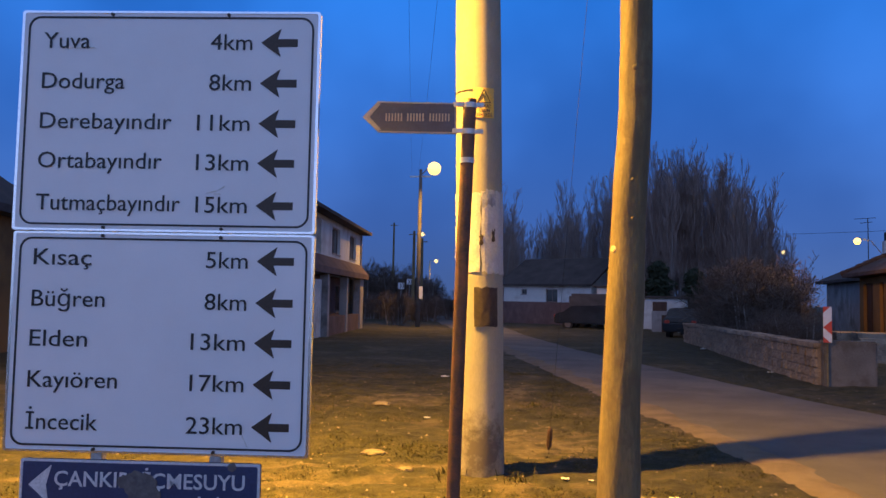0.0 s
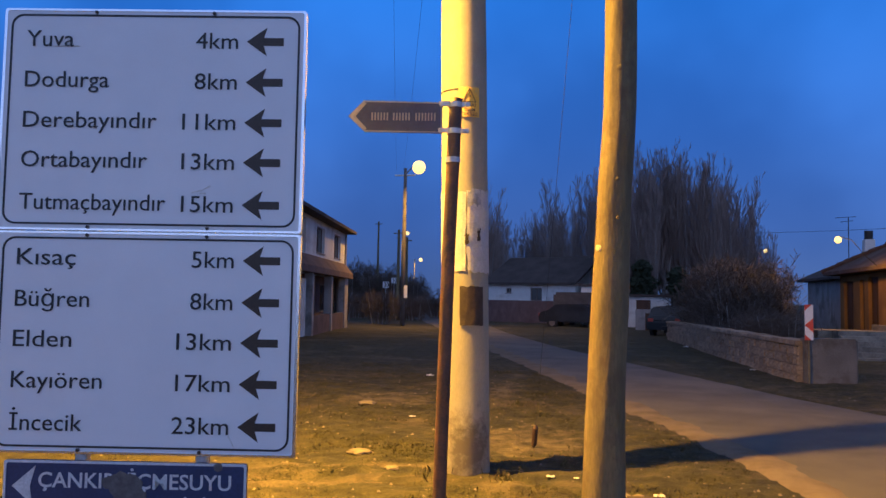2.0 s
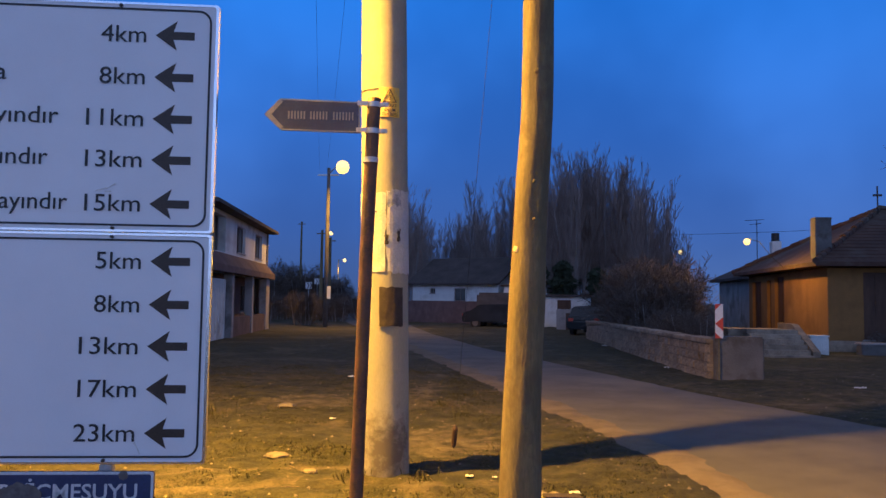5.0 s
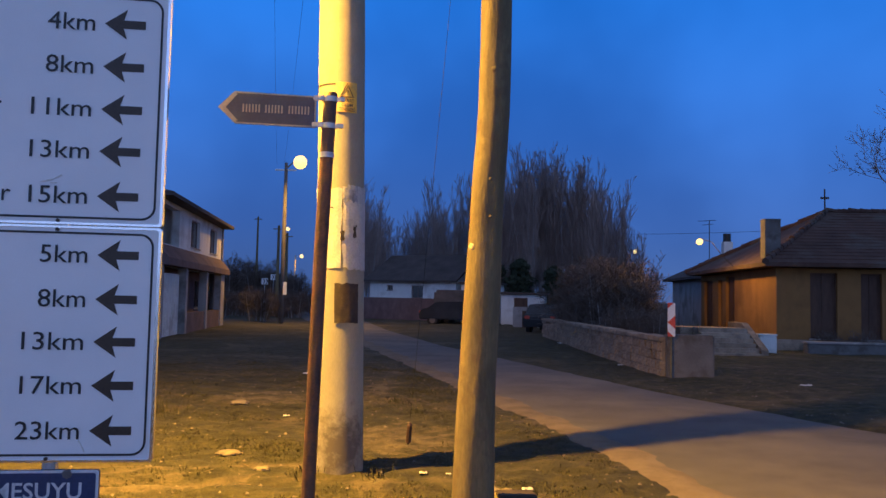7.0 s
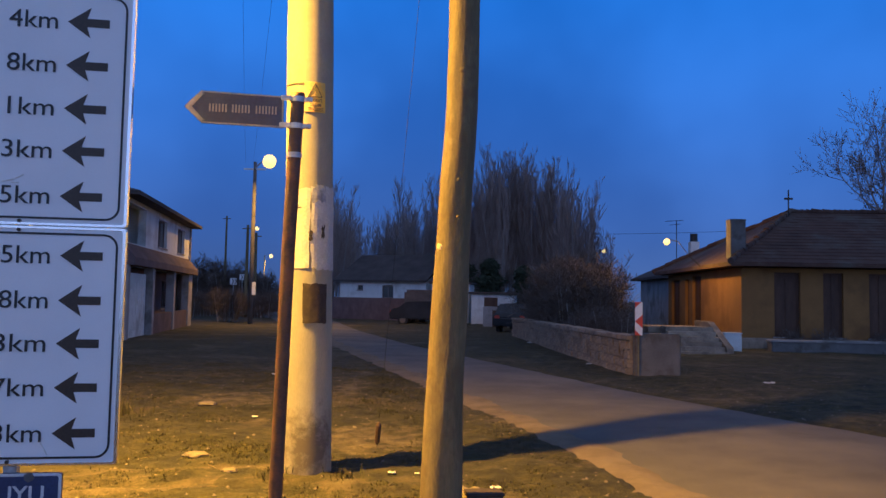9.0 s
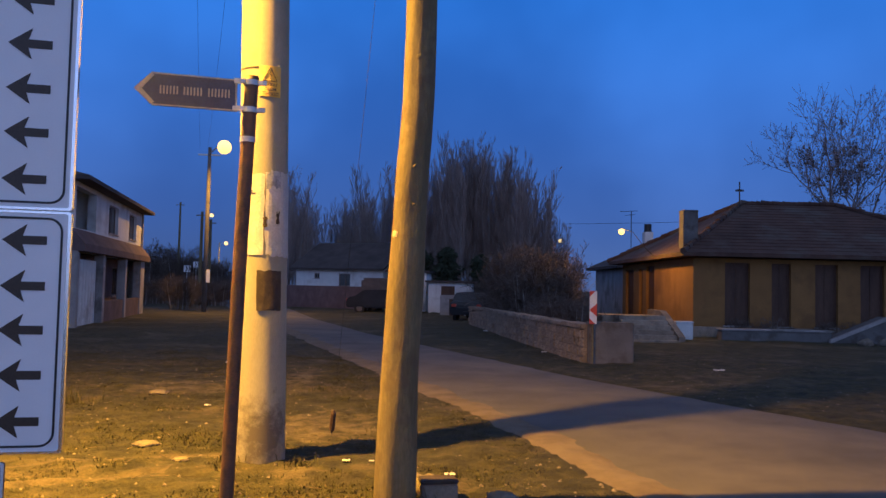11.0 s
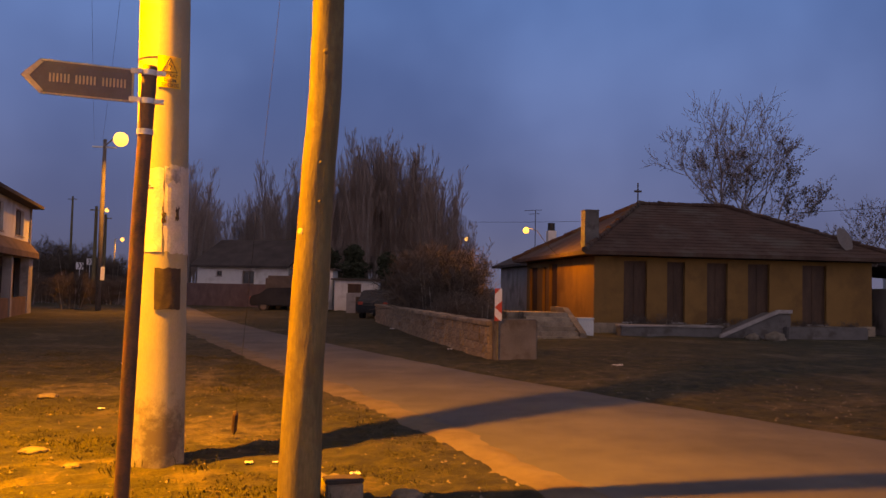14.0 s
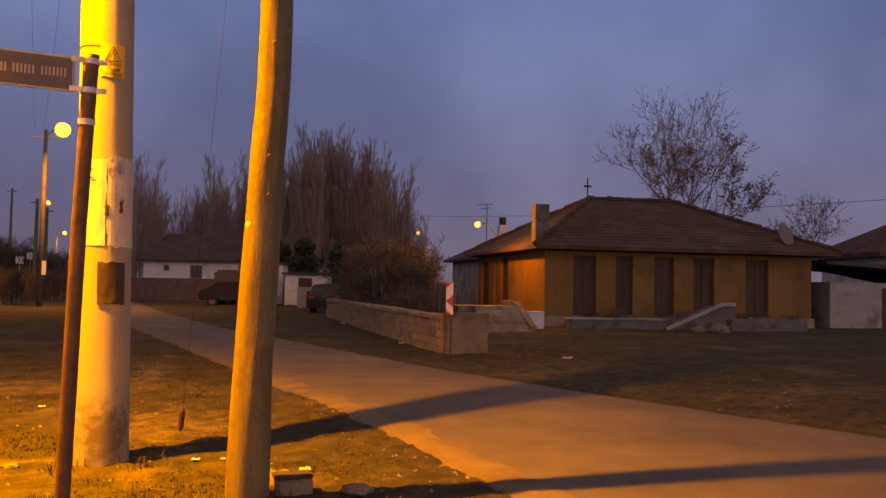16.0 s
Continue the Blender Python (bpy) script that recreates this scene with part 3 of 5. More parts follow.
def curved_sheet(bm, z0, z1, a0, a1, off, ragged=0.0, seed=0, n=10, m=8, thick=0.003):
    """A sheet bent round the pole; angles in degrees, 0 towards -y, positive to +x."""
    layers = []
    for d in (off, off + thick):
        g = []
        for j in range(m + 1):
            row = []
            for i in range(n + 1):
                u, v = i / n, j / m
                e = ragged * (noise.noise((u * 5, seed, v * 2)) if j in (0, m) else 0)
                f = ragged * 90 * (noise.noise((seed, v * 5, u)) if i in (0, n) else 0)
                z = z0 + (z1 - z0) * v + e
                a = radians(a0 + (a1 - a0) * u + f)
                r = pole_radius(z) + d + (0.004 * noise.noise((u * 4, v * 4, seed)) if ragged else 0)
                p = pole_axis(z)
                row.append(bm.verts.new((p.x + r * math.sin(a), -r * math.cos(a), z)))
            g.append(row)
        layers.append(g)
    inner, outer = layers
    for j in range(m):
        for i in range(n):
            bm.faces.new((outer[j][i], outer[j][i + 1], outer[j + 1][i + 1], outer[j + 1][i]))
            bm.faces.new((inner[j][i], inner[j + 1][i], inner[j + 1][i + 1], inner[j][i + 1]))
    for j in range(m):
        for i, s in ((0, 1), (n, -1)):
            q = (outer[j][i], outer[j + 1][i], inner[j + 1][i], inner[j][i])
            bm.faces.new(q if s > 0 else q[::-1])
    for i in range(n):
        for j, s in ((0, -1), (m, 1)):
            q = (outer[j][i], outer[j][i + 1], inner[j][i + 1], inner[j][i])
            bm.faces.new(q[::-1] if s > 0 else q)
    return bm


def concrete_pole():
    s = thing("concrete_pole", CP, "pale tapered concrete utility pole with a street lamp", "utility pole")
    zs = [-0.5] + [0.25 * k for k in range(0, 37)]
    pts = [pole_axis(z) for z in zs]
    part("shaft", tubed(pts, [pole_radius(z) for z in zs], 40), M["concrete"], s, smooth=True)
    arm0, head = pole_axis(7.2), LAMP - CP
    mid = (arm0 + head) / 2 + Vector((0, 0, 0.25))
    part("lamp_arm", tubed([arm0, arm0.lerp(mid, 0.5) + Vector((0, 0, 0.1)), mid, head + Vector((0.25, 0.2, 0.2)), head + Vector((0, 0, 0.2))], 0.03, 10), M["galv"], s, "steel lamp arm")
    bm = boxed(-0.35, 0.35, -0.13, 0.13, 0.17, 0.32, bevel=0.05)
    bmesh.ops.transform(bm, matrix=Matrix.Translation(head) @ pose(0, 0, 0, 0, 0, 36), verts=bm.verts[:])
    part("lamp_head", bm, M["galv"], s, "grey street lamp head")
    part("cross_arm", boxed(-0.75 - 0.22, 0.75 - 0.22, -0.25, -0.17, 8.4, 8.5, bevel=0.01), M["galv"], s, "steel cross arm")
    for x in (-0.65, -0.2, 0.35):
        part("insulator", tubed([(x - 0.22, -0.21, 8.5), (x - 0.22, -0.21, 8.56), (x - 0.22, -0.21, 8.62), (x - 0.22, -0.21, 8.66)], [0.04, 0.055, 0.04, 0.02], 12), M["sign_white"], s)
    part("strap", curved_sheet(bmesh.new(), 3.545, 3.552, -95, 20, 0.004, 0, 0, 14, 1), M["wire"], s, "thin wire strap")
    return s


concrete_pole()


def warning_plate():
    s = thing("warning_plate", CP, "yellow high-voltage danger plate on the concrete pole", "warning sign")
    z0, z1 = 3.285, 3.565
    part("plate", curved_sheet(bmesh.new(), z0, z1, -5, 46, 0.006, 0, 0, 8, 4), M["yellow"], s)

    def on_plate(u, v):
        a = radians(-5 + 51 * u)
        z = z0 + (z1 - z0) * v
        r = pole_radius(z) + 0.0115
        return Vector((pole_axis(z).x + r * math.sin(a), -r * math.cos(a), z))

    def stroke(pairs, w):
        bm = bmesh.new()
        for a, b in pairs:
            tube(bm, [on_plate(a[0] + (b[0] - a[0]) * k / 3, a[1] + (b[1] - a[1]) * k / 3) for k in range(4)], w, 5)
        return bm
    part("triangle", stroke([((0.18, 0.5), (0.82, 0.5)), ((0.82, 0.5), (0.5, 0.95)), ((0.5, 0.95), (0.18, 0.5))], 0.0035), M["black"], s, "black warning triangle")
    part("flash", stroke([((0.53, 0.86), (0.45, 0.72)), ((0.45, 0.72), (0.56, 0.70)), ((0.56, 0.70), (0.49, 0.56))], 0.0035), M["black"], s, "black lightning flash")
    for words, v, fit in (("DİKKAT", 0.33, 0.13), ("ÖLÜM", 0.18, 0.105), ("TEHLİKESİ", 0.03, 0.15)):
        p = on_plate(0.5, v)
        o = lettering("wording", words, 0, 0, 0.030, s, M["black"], align="CENTER", fit=fit, thick=0.012)
        n = (p - pole_axis(p.z)).normalized()
        o.matrix_basis = Matrix.Translation(p + n * 0.004) @ pose(0, 0, 0, 0, 0, 22)


warning_plate()


def poster(z0, z1, a0, a1, seed, label, mat="paper", off=0.004, ragged=0.02):
    s = thing("paper_poster", CP, label, "poster", group="posters on the pole")
    part("sheet", curved_sheet(bmesh.new(), z0, z1, a0, a1, off, ragged, seed), M[mat], s)
    return s


p = poster(2.25, 2.585, -75, 11, 1.3, "weathered white paper notice pasted on the pole")
for z, a, w in ((2.53, -40, 18), (2.49, -30, 12), (2.42, -42, 26), (2.40, -20, 10)):
    part("print_line", curved_sheet(bmesh.new(), z, z + 0.008, a, a + w, 0.0085, 0, 0, 4, 1), M["black"], p)
poster(1.85, 2.26, -85, 9, 2.1, "faded lower paper notice on the pole", ragged=0.012)
poster(1.84, 2.60, 13, 86, 5.2, "torn peeling white poster on the pole", off=0.007, ragged=0.05)
poster(2.46, 2.60, 15, 48, 8.4, "torn remnant of a printed poster", "paper_grey", off=0.012, ragged=0.04)
poster(2.10, 2.19, 8, 16, 3.3, "small dark torn paper scrap", "tape", off=0.012, ragged=0.03)
poster(2.14, 2.24, 38, 46, 4.3, "narrow dark torn paper scrap", "tape", off=0.012, ragged=0.03)
s = thing("black_sheet", CP, "wrinkled black plastic sheet wrapped on the pole", "plastic sheet")
part("sheet", curved_sheet(bmesh.new(), 1.36, 1.715, -5, 53, 0.006, 0.012, 6.1, 14, 12, 0.006), M["tape"], s)


# ---- wooden pole ----
def wooden_pole():
    s = thing("wooden_pole", (0.14, 5.88, 0), "weathered crooked wooden utility pole with knots", "utility pole")
    key_z = (-0.5, 0.0, 0.6, 1.16, 1.6, 2.17, 2.45, 2.74, 3.02, 3.6, 5.0, 8.0)
    key_x = (0.0, 0.0, 0.008, 0.024, 0.042, 0.061, 0.074, 0.096, 0.109, 0.115, 0.13, 0.18)
    key_r = (0.160, 0.155, 0.144, 0.136, 0.132, 0.127, 0.124, 0.121, 0.118, 0.116, 0.105, 0.085)
    bm = bmesh.new()
    zs = list(np.arange(-0.5, 8.01, 0.06))
    sides = 36
    rows = []
    for z in zs:
        cx, r = np.interp(z, key_z, key_x), np.interp(z, key_z, key_r)
        row = []
        for k in range(sides):
            a = 2 * math.pi * k / sides
            d = 0.009 * noise.noise((math.cos(a) * 2, math.sin(a) * 2, z * 1.6)) + 0.004 * noise.noise((math.cos(a) * 9, math.sin(a) * 9, z * 0.8))
            row.append(bm.verts.new((cx + (r + d) * math.cos(a), (r + d) * math.sin(a), z)))
        rows.append(row)
    for a, b in zip(rows, rows[1:]):
        for k in range(sides):
            bm.faces.new((a[k], a[(k + 1) % sides], b[(k + 1) % sides], b[k]))
    bm.faces.new(rows[-1])
    part("shaft", bm, M["wood"], s, smooth=True)
    for z, a, r in ((3.30, -5, 0.02), (1.98, -52, 0.028), (2.48, 5, 0.014), (2.2, 12, 0.012), (0.72, 10, 0.014), (2.9, 25, 0.011)):
        cx, rr = np.interp(z, key_z, key_x), np.interp(z, key_z, key_r)
        q = radians(a)
        n = Vector((math.sin(q), -math.cos(q), 0))
        c = Vector((cx, 0, z)) + n * rr
        part("knot", tubed([c - n * 0.02, c + n * 0.001, c + n * 0.004], [r * 1.3, r * 1.05, r * 0.5], 12), M["knot"] if r > 0.02 else M["wood"], s, "pale round knot" if r > 0.02 else "", smooth=True)


wooden_pole()


# ---- guy wire ----
def guy_wire():
    s = thing("guy_wire", (-0.5, 8.52, 0), "thin steel guy wire with a dark turnbuckle", "cable")
    top = Vector((0.68, -2.6, 7.6))
    part("cable", tubed([(0, 0, -0.1), top * 0.03, top * 0.5, top], 0.002, 5), M["wire"], s)
    part("turnbuckle", tubed([top * 0.006, top * 0.010, top * 0.034, top * 0.038], [0.010, 0.028, 0.028, 0.010], 8), M["rust"], s, "rusty turnbuckle")
    return s


guy_wire()


# ---- overhead wires ----
def wire(a, b, sag, r=0.0035, label="thin black overhead wire"):
    a, b = Vector(a), Vector(b)
    pts = []
    for k in range(25):
        u = k / 24
        pts.append(a.lerp(b, u) - Vector((0, 0, sag * 4 * u * (1 - u))) - a)
    s = thing("overhead_wire", a, label, "cable", group="overhead wires")
    part("strand", tubed(pts, r, 5), M["wire"], s)


for k, x in enumerate((-0.65, 0.1)):
    wire((CP.x - 0.22 + x, CP.y - 0.21, 8.66), (-9.9 + (k - 1) * 0.4, 43.9, 8.9), 0.5)
wire((36, 20, 6.2), (8, 70, 7.5), 0.8, 0.012)


# ---- trees ----
def sticks(verts, faces, p, d, length, r0, r1, rng, bend, n, sides):
    """A tapered crooked stick; returns the points along it."""
    out = [(p.copy(), d.copy(), r0)]
    ring0 = None
    for k in range(n + 1):
        u = k / n
        r = r0 + (r1 - r0) * u
        a = d.orthogonal().normalized()
        b = d.cross(a)
        base = len(verts)
        for q in range(sides):
            t = 2 * math.pi * q / sides
            v = p + (a * math.cos(t) + b * math.sin(t)) * r
            verts.append((v.x, v.y, v.z))
        if ring0 is not None:
            for q in range(sides):
                faces.append((ring0 + q, ring0 + (q + 1) % sides, base + (q + 1) % sides, base + q))
        ring0 = base
        if k < n:
            d = (d + Vector((rng.uniform(-1, 1), rng.uniform(-1, 1), rng.uniform(-0.5, 1))) * bend).normalized()
            p = p + d * (length / n)
            out.append((p.copy(), d.copy(), r0 + (r1 - r0) * (k + 1) / n))
    return out


def mesh_of(name, verts, faces, mat):
    me = bpy.data.meshes.new(name)
    me.from_pydata(verts, [], faces)
    me.materials.append(mat)
    return me


def build_tree(seed, height, radius, angle, kids, reach, upward, stems=1, leaves=0, fork=0.3, levels=3, twig_r=0.008, bend=0.16, stem_bend=0.045, spread=0.28, crown="twig"):
    rng = random.Random(seed)
    tv, tf, bv, bf, lv, lf = [], [], [], [], [], []

    def branch(p, d, length, r, level):
        pts = sticks(bv, bf, p, d, length, r, max(twig_r, r * 0.35), rng, bend, 4 if level < levels else 3, 4 if level == 1 else 3)
        if level >= levels:
            if leaves:
                for _ in range(leaves):
                    q = pts[rng.randrange(1, len(pts))][0] + Vector((rng.uniform(-0.1, 0.1), rng.uniform(-0.1, 0.1), rng.uniform(-0.1, 0.1)))
                    s = rng.uniform(0.03, 0.065)
                    u = Vector((rng.uniform(-1, 1), rng.uniform(-1, 1), rng.uniform(-1, 1))).normalized()
                    w = u.orthogonal().normalized() * s
                    u = u * s * 1.5
                    b = len(lv)
                    for c in (q - u, q + w, q + u, q - w):
                        lv.append((c.x, c.y, c.z))
                    lf.append((b, b + 1, b + 2, b + 3))
            return
        for k in range(kids[level]):
            i = rng.randrange(1, len(pts))
            q, dd, rr = pts[i]
            side = Vector((rng.uniform(-1, 1), rng.uniform(-1, 1), rng.uniform(-0.6, 0.8))).normalized()
            nd = (dd * math.cos(radians(angle)) + (side - dd * side.dot(dd)).normalized() * math.sin(radians(angle)) + Vector((0, 0, upward))).normalized()
            branch(q, nd, length * rng.uniform(0.4, 0.7), max(twig_r, rr * 0.6), level + 1)

    for k in range(stems):
        a = rng.uniform(0, 6.28)
        lean = 0.0 if stems == 1 else rng.uniform(0.04, spread)
        d = Vector((math.cos(a) * lean, math.sin(a) * lean, 1)).normalized()
        p = Vector((0, 0, -0.2)) if stems == 1 else Vector((math.cos(a) * 0.6, math.sin(a) * 0.6, -0.2))
        h = height * (1 if stems == 1 else rng.uniform(0.72, 1))
        trunk = sticks(tv, tf, p, d, h, radius, radius * 0.12, rng, stem_bend, 12, 6)
        for i in range(1, 13):
            u = i / 12
            if u < fork:
                continue
            for _ in range(kids[0]):
                q, dd, rr = trunk[i]
                t = rng.uniform(0, 6.28)
                side = Vector((math.cos(t), math.sin(t), 0))
                nd = (dd * math.cos(radians(angle)) + side * math.sin(radians(angle)) + Vector((0, 0, upward))).normalized()
                branch(q, nd, reach * height * (1.15 - 0.75 * u) * rng.uniform(0.6, 1.1), max(twig_r, rr * 0.5), 1)
    return (mesh_of("trunk", tv, tf, M["bark"]), mesh_of("crown", bv, bf, M[crown]), mesh_of("leaves", lv, lf, M["dryleaf"]) if leaves else None)


def plant_tree(name, meshes, place, label, turn=0, scale=1.0, group=""):
    s = thing(name, place, label, "tree", turn, group)
    s.scale = (scale,) * 3
    for n, me in zip(("trunk", "crown", "leaves"), meshes):
        if me:
            o = new(n, me)
            o.parent = s
    return s


rng = random.Random(5)
POPLARS = [build_tree(k, 13.4, 0.075, 20, (2, 3, 4), 0.26, 0.30, stems=9, fork=0.16, twig_r=0.012, bend=0.07, stem_bend=0.02, spread=0.20) for k in range(3)]
for k in range(20):
    x = 2.2 + 10.2 * k / 19 + rng.uniform(-0.3, 0.3)
    h = np.interp(x, (2.2, 5, 7.3, 9, 10.3, 11.5, 12.6), (9.6, 11.0, 12.0, 11.2, 9.8, 7.6, 5.6)) + rng.uniform(-0.5, 0.3)
    plant_tree("poplar_tree", POPLARS[k % 3], (x, 60 + rng.uniform(-2.5, 3), 0), "bare many-stemmed poplar tree in winter", rng.uniform(0, 360), h / 13.2, "bare poplars")
for k in range(16):
    u = k / 15
    plant_tree("poplar_tree", POPLARS[k % 3], (-10 + 15 * u + rng.uniform(-1, 1), 86 + rng.uniform(-4, 6), 0), "bare distant poplar tree", rng.uniform(0, 360), 0.72 + 0.25 * u + rng.uniform(-0.1, 0.1), "distant poplars")



def build_forked(seed, trunk, radius, first, levels, shrink=0.80, angle=31, leaves=2, lean=0.0, twig_r=0.009, rise=0.09):
    """A bare crown of limbs that fork again and again, with side twigs and a few dry leaves left."""
    rng = random.Random(seed)
    tv, tf, bv, bf, lv, lf = [], [], [], [], [], []

    def turned(d, deg, spin):
        a = d.orthogonal().normalized()
        side = a * math.cos(spin) + d.cross(a) * math.sin(spin)
        return (d * math.cos(radians(deg)) + side * math.sin(radians(deg)) + Vector((0, 0, rise))).normalized()

    def leaf(q):
        s = rng.uniform(0.02, 0.042)
        q = q + Vector((rng.uniform(-1, 1), rng.uniform(-1, 1), rng.uniform(-1, 0.3))) * 0.08
        u = Vector((rng.uniform(-1, 1), rng.uniform(-1, 1), rng.uniform(-1, 1))).normalized()
        w, u = u.orthogonal().normalized() * s, u * s * 1.5
        b = len(lv)
        lv.extend(tuple(c) for c in (q - u, q + w, q + u, q - w))
        lf.append((b, b + 1, b + 2, b + 3))

    def limb(p, d, length, r, level):
        r1 = max(twig_r, r * 0.66)
        pts = sticks(bv, bf, p, d, length, r, r1, rng, 0.15, 4, 5 if r > 0.05 else 3)
        if level >= levels - 1:
            for _ in range(leaves):
                leaf(pts[rng.randrange(1, 5)][0])
        if level >= levels:
            return
        q, dd, _ = pts[-1]
        spin = rng.uniform(0, 6.28)
        n = 3 if rng.random() < 0.3 else 2
        for k in range(n):
            limb(q, turned(dd, angle * rng.uniform(0.55, 1.25), spin + 6.283 * k / n + rng.uniform(-0.5, 0.5)), length * shrink * rng.uniform(0.75, 1.15), r1 * rng.uniform(0.75, 0.95), level + 1)
        for _ in range(1 if level < 3 else 2):
            q, dd, rr = pts[rng.randrange(1, 4)]
            limb(q, turned(dd, rng.uniform(35, 65), rng.uniform(0, 6.28)), length * rng.uniform(0.35, 0.6), max(twig_r, rr * 0.4), max(level + 2, levels - 2))

    d = Vector((lean, 0, 1)).normalized()
    pts = sticks(tv, tf, Vector((0, 0, -0.2)), d, trunk, radius, radius * 0.75, rng, 0.05, 8, 8)
    q, dd, rr = pts[-1]
    spin = rng.uniform(0, 6.28)
    for k in range(3):
        limb(q, turned(dd, angle * rng.uniform(0.7, 1.2), spin + 2.094 * k), first * rng.uniform(0.85, 1.15), rr * 0.72, 1)
    return (mesh_of("trunk", tv, tf, M["bark"]), mesh_of("crown", bv, bf, M["twig"]), mesh_of("leaves", lv, lf, M["dryleaf"]))


plant_tree("willow_tree", build_forked(31, 4.7, 0.20, 2.0, 7, lean=-0.03), (23.9, 40.6, 0), "wide bare tree with a few dry leaves behind the house", 20, 1.0, "trees behind the house")
plant_tree("willow_tree", build_forked(36, 4.3, 0.17, 1.8, 7, lean=0.05), (26.1, 39.6, 0), "bare tree with a few dry leaves behind the house", 130, 1.0, "trees behind the house")
plant_tree("small_tree", build_forked(47, 2.4, 0.11, 1.25, 6, leaves=1), (31.0, 38.5, 0), "small bare tree behind the low house", 70, 1.0)

BUSHES = [build_tree(60 + k, 2.6, 0.05, 50, (2, 3, 4), 0.50, 0.05, stems=6, fork=0.08, twig_r=0.008, crown="brush") for k in range(3)]


def shrub(x, y, scale, label="bare tangled garden shrub", z=0.0):
    plant_tree("shrub", BUSHES[rng.randrange(3)], (x, y, z), label, rng.uniform(0, 360), scale, "garden shrubs")


for k in range(24):
    y = rng.uniform(27, 44)
    shrub(rng.uniform(0.13 * y + 1.4, 0.205 * y), y, rng.uniform(0.8, 1.3))
for k in range(7):
    shrub(rng.uniform(4.9, 5.4), rng.uniform(20.5, 27), rng.uniform(0.4, 0.6))
for k in range(14):
    shrub(-17 + 6.5 * k / 13 + rng.uniform(-0.5, 0.5), rng.uniform(46, 70), rng.uniform(0.55, 0.85), "bare hedge shrub beside the road")

for k in range(12):
    shrub(-24.5 + 7.5 * k / 11 + rng.uniform(-0.4, 0.4), rng.uniform(77, 86), rng.uniform(1.7, 2.4) * (1 - 0.03 * k), "tall bare thicket beyond the bend")
for k in range(11):
    shrub(12.2 + 9.0 * k / 10 + rng.uniform(-0.3, 0.3), rng.uniform(25.6, 26.4), rng.uniform(0.16, 0.3), "low dark shrub in the front garden")


def evergreen(x, y, h, label="dark evergreen tree behind the white house"):
    s = thing("evergreen_tree", (x, y, 0), label, "tree", group="evergreens")
    part("trunk", tubed([(0, 0, -0.2), (0, 0, h * 0.6)], [0.14, 0.06], 8), M["bark"], s)
    r = random.Random(int(x * 10))
    v, f = [], []
    for k in range(2600):
        u = r.random()
        rad = 0.42 * h * math.sqrt(1 - u * u) * (0.65 + 0.6 * noise.noise((u * 6, x, 0))) * math.sqrt(r.random())
        a = r.uniform(0, 6.28)
        rad *= 1 + 0.35 * noise.noise((math.cos(a) * 2, math.sin(a) * 2, u * 4 + x))
        c = Vector((math.cos(a) * rad, math.sin(a) * rad, 0.08 * h + u * 0.92 * h))
        d = Vector((r.uniform(-1, 1), r.uniform(-1, 1), r.uniform(-0.4, 1))).normalized() * r.uniform(0.12, 0.28)
        w = d.orthogonal().normalized() * 0.06
        b = len(v)
        for q in (c - d, c + w, c + d, c - w):
            v.append((q.x, q.y, q.z))
        f.append((b, b + 1, b + 2, b + 3))
    o = new("crown", mesh_of("crown", v, f, M["evergreen"]))
    o.parent = s


evergreen(2.2, 55, 4.6)
evergreen(4.2, 54, 4.3)
plant_tree("poplar_tree", POPLARS[1], (-8.0, 66, 0), "bare narrow poplar tree behind the white house", 40, 0.80, "bare poplars")
evergreen(6.4, 53, 3.8)
evergreen(8.6, 52, 3.6)


# ---- houses ----
def hip_roof(bm, x0, x1, y0, y1, z, ridge, inset, thick=0.14):
    """A hipped roof whose ridge runs along x."""
    ym = (y0 + y1) / 2
    lo = [bm.verts.new(p) for p in ((x0, y0, z - thick), (x1, y0, z - thick), (x1, y1, z - thick), (x0, y1, z - thick))]
    up = [bm.verts.new(p) for p in ((x0, y0, z), (x1, y0, z), (x1, y1, z), (x0, y1, z))]
    r = [bm.verts.new((x0 + inset, ym, ridge)), bm.verts.new((x1 - inset, ym, ridge))]
    bm.faces.new(lo[::-1])
    for i in range(4):
        j = (i + 1) % 4
        bm.faces.new((lo[i], lo[j], up[j], up[i]))
    bm.faces.new((up[0], up[1], r[1], r[0]))
    bm.faces.new((up[1], up[2], r[1]))
    bm.faces.new((up[2], up[3], r[0], r[1]))
    bm.faces.new((up[3], up[0], r[0]))
    return bm


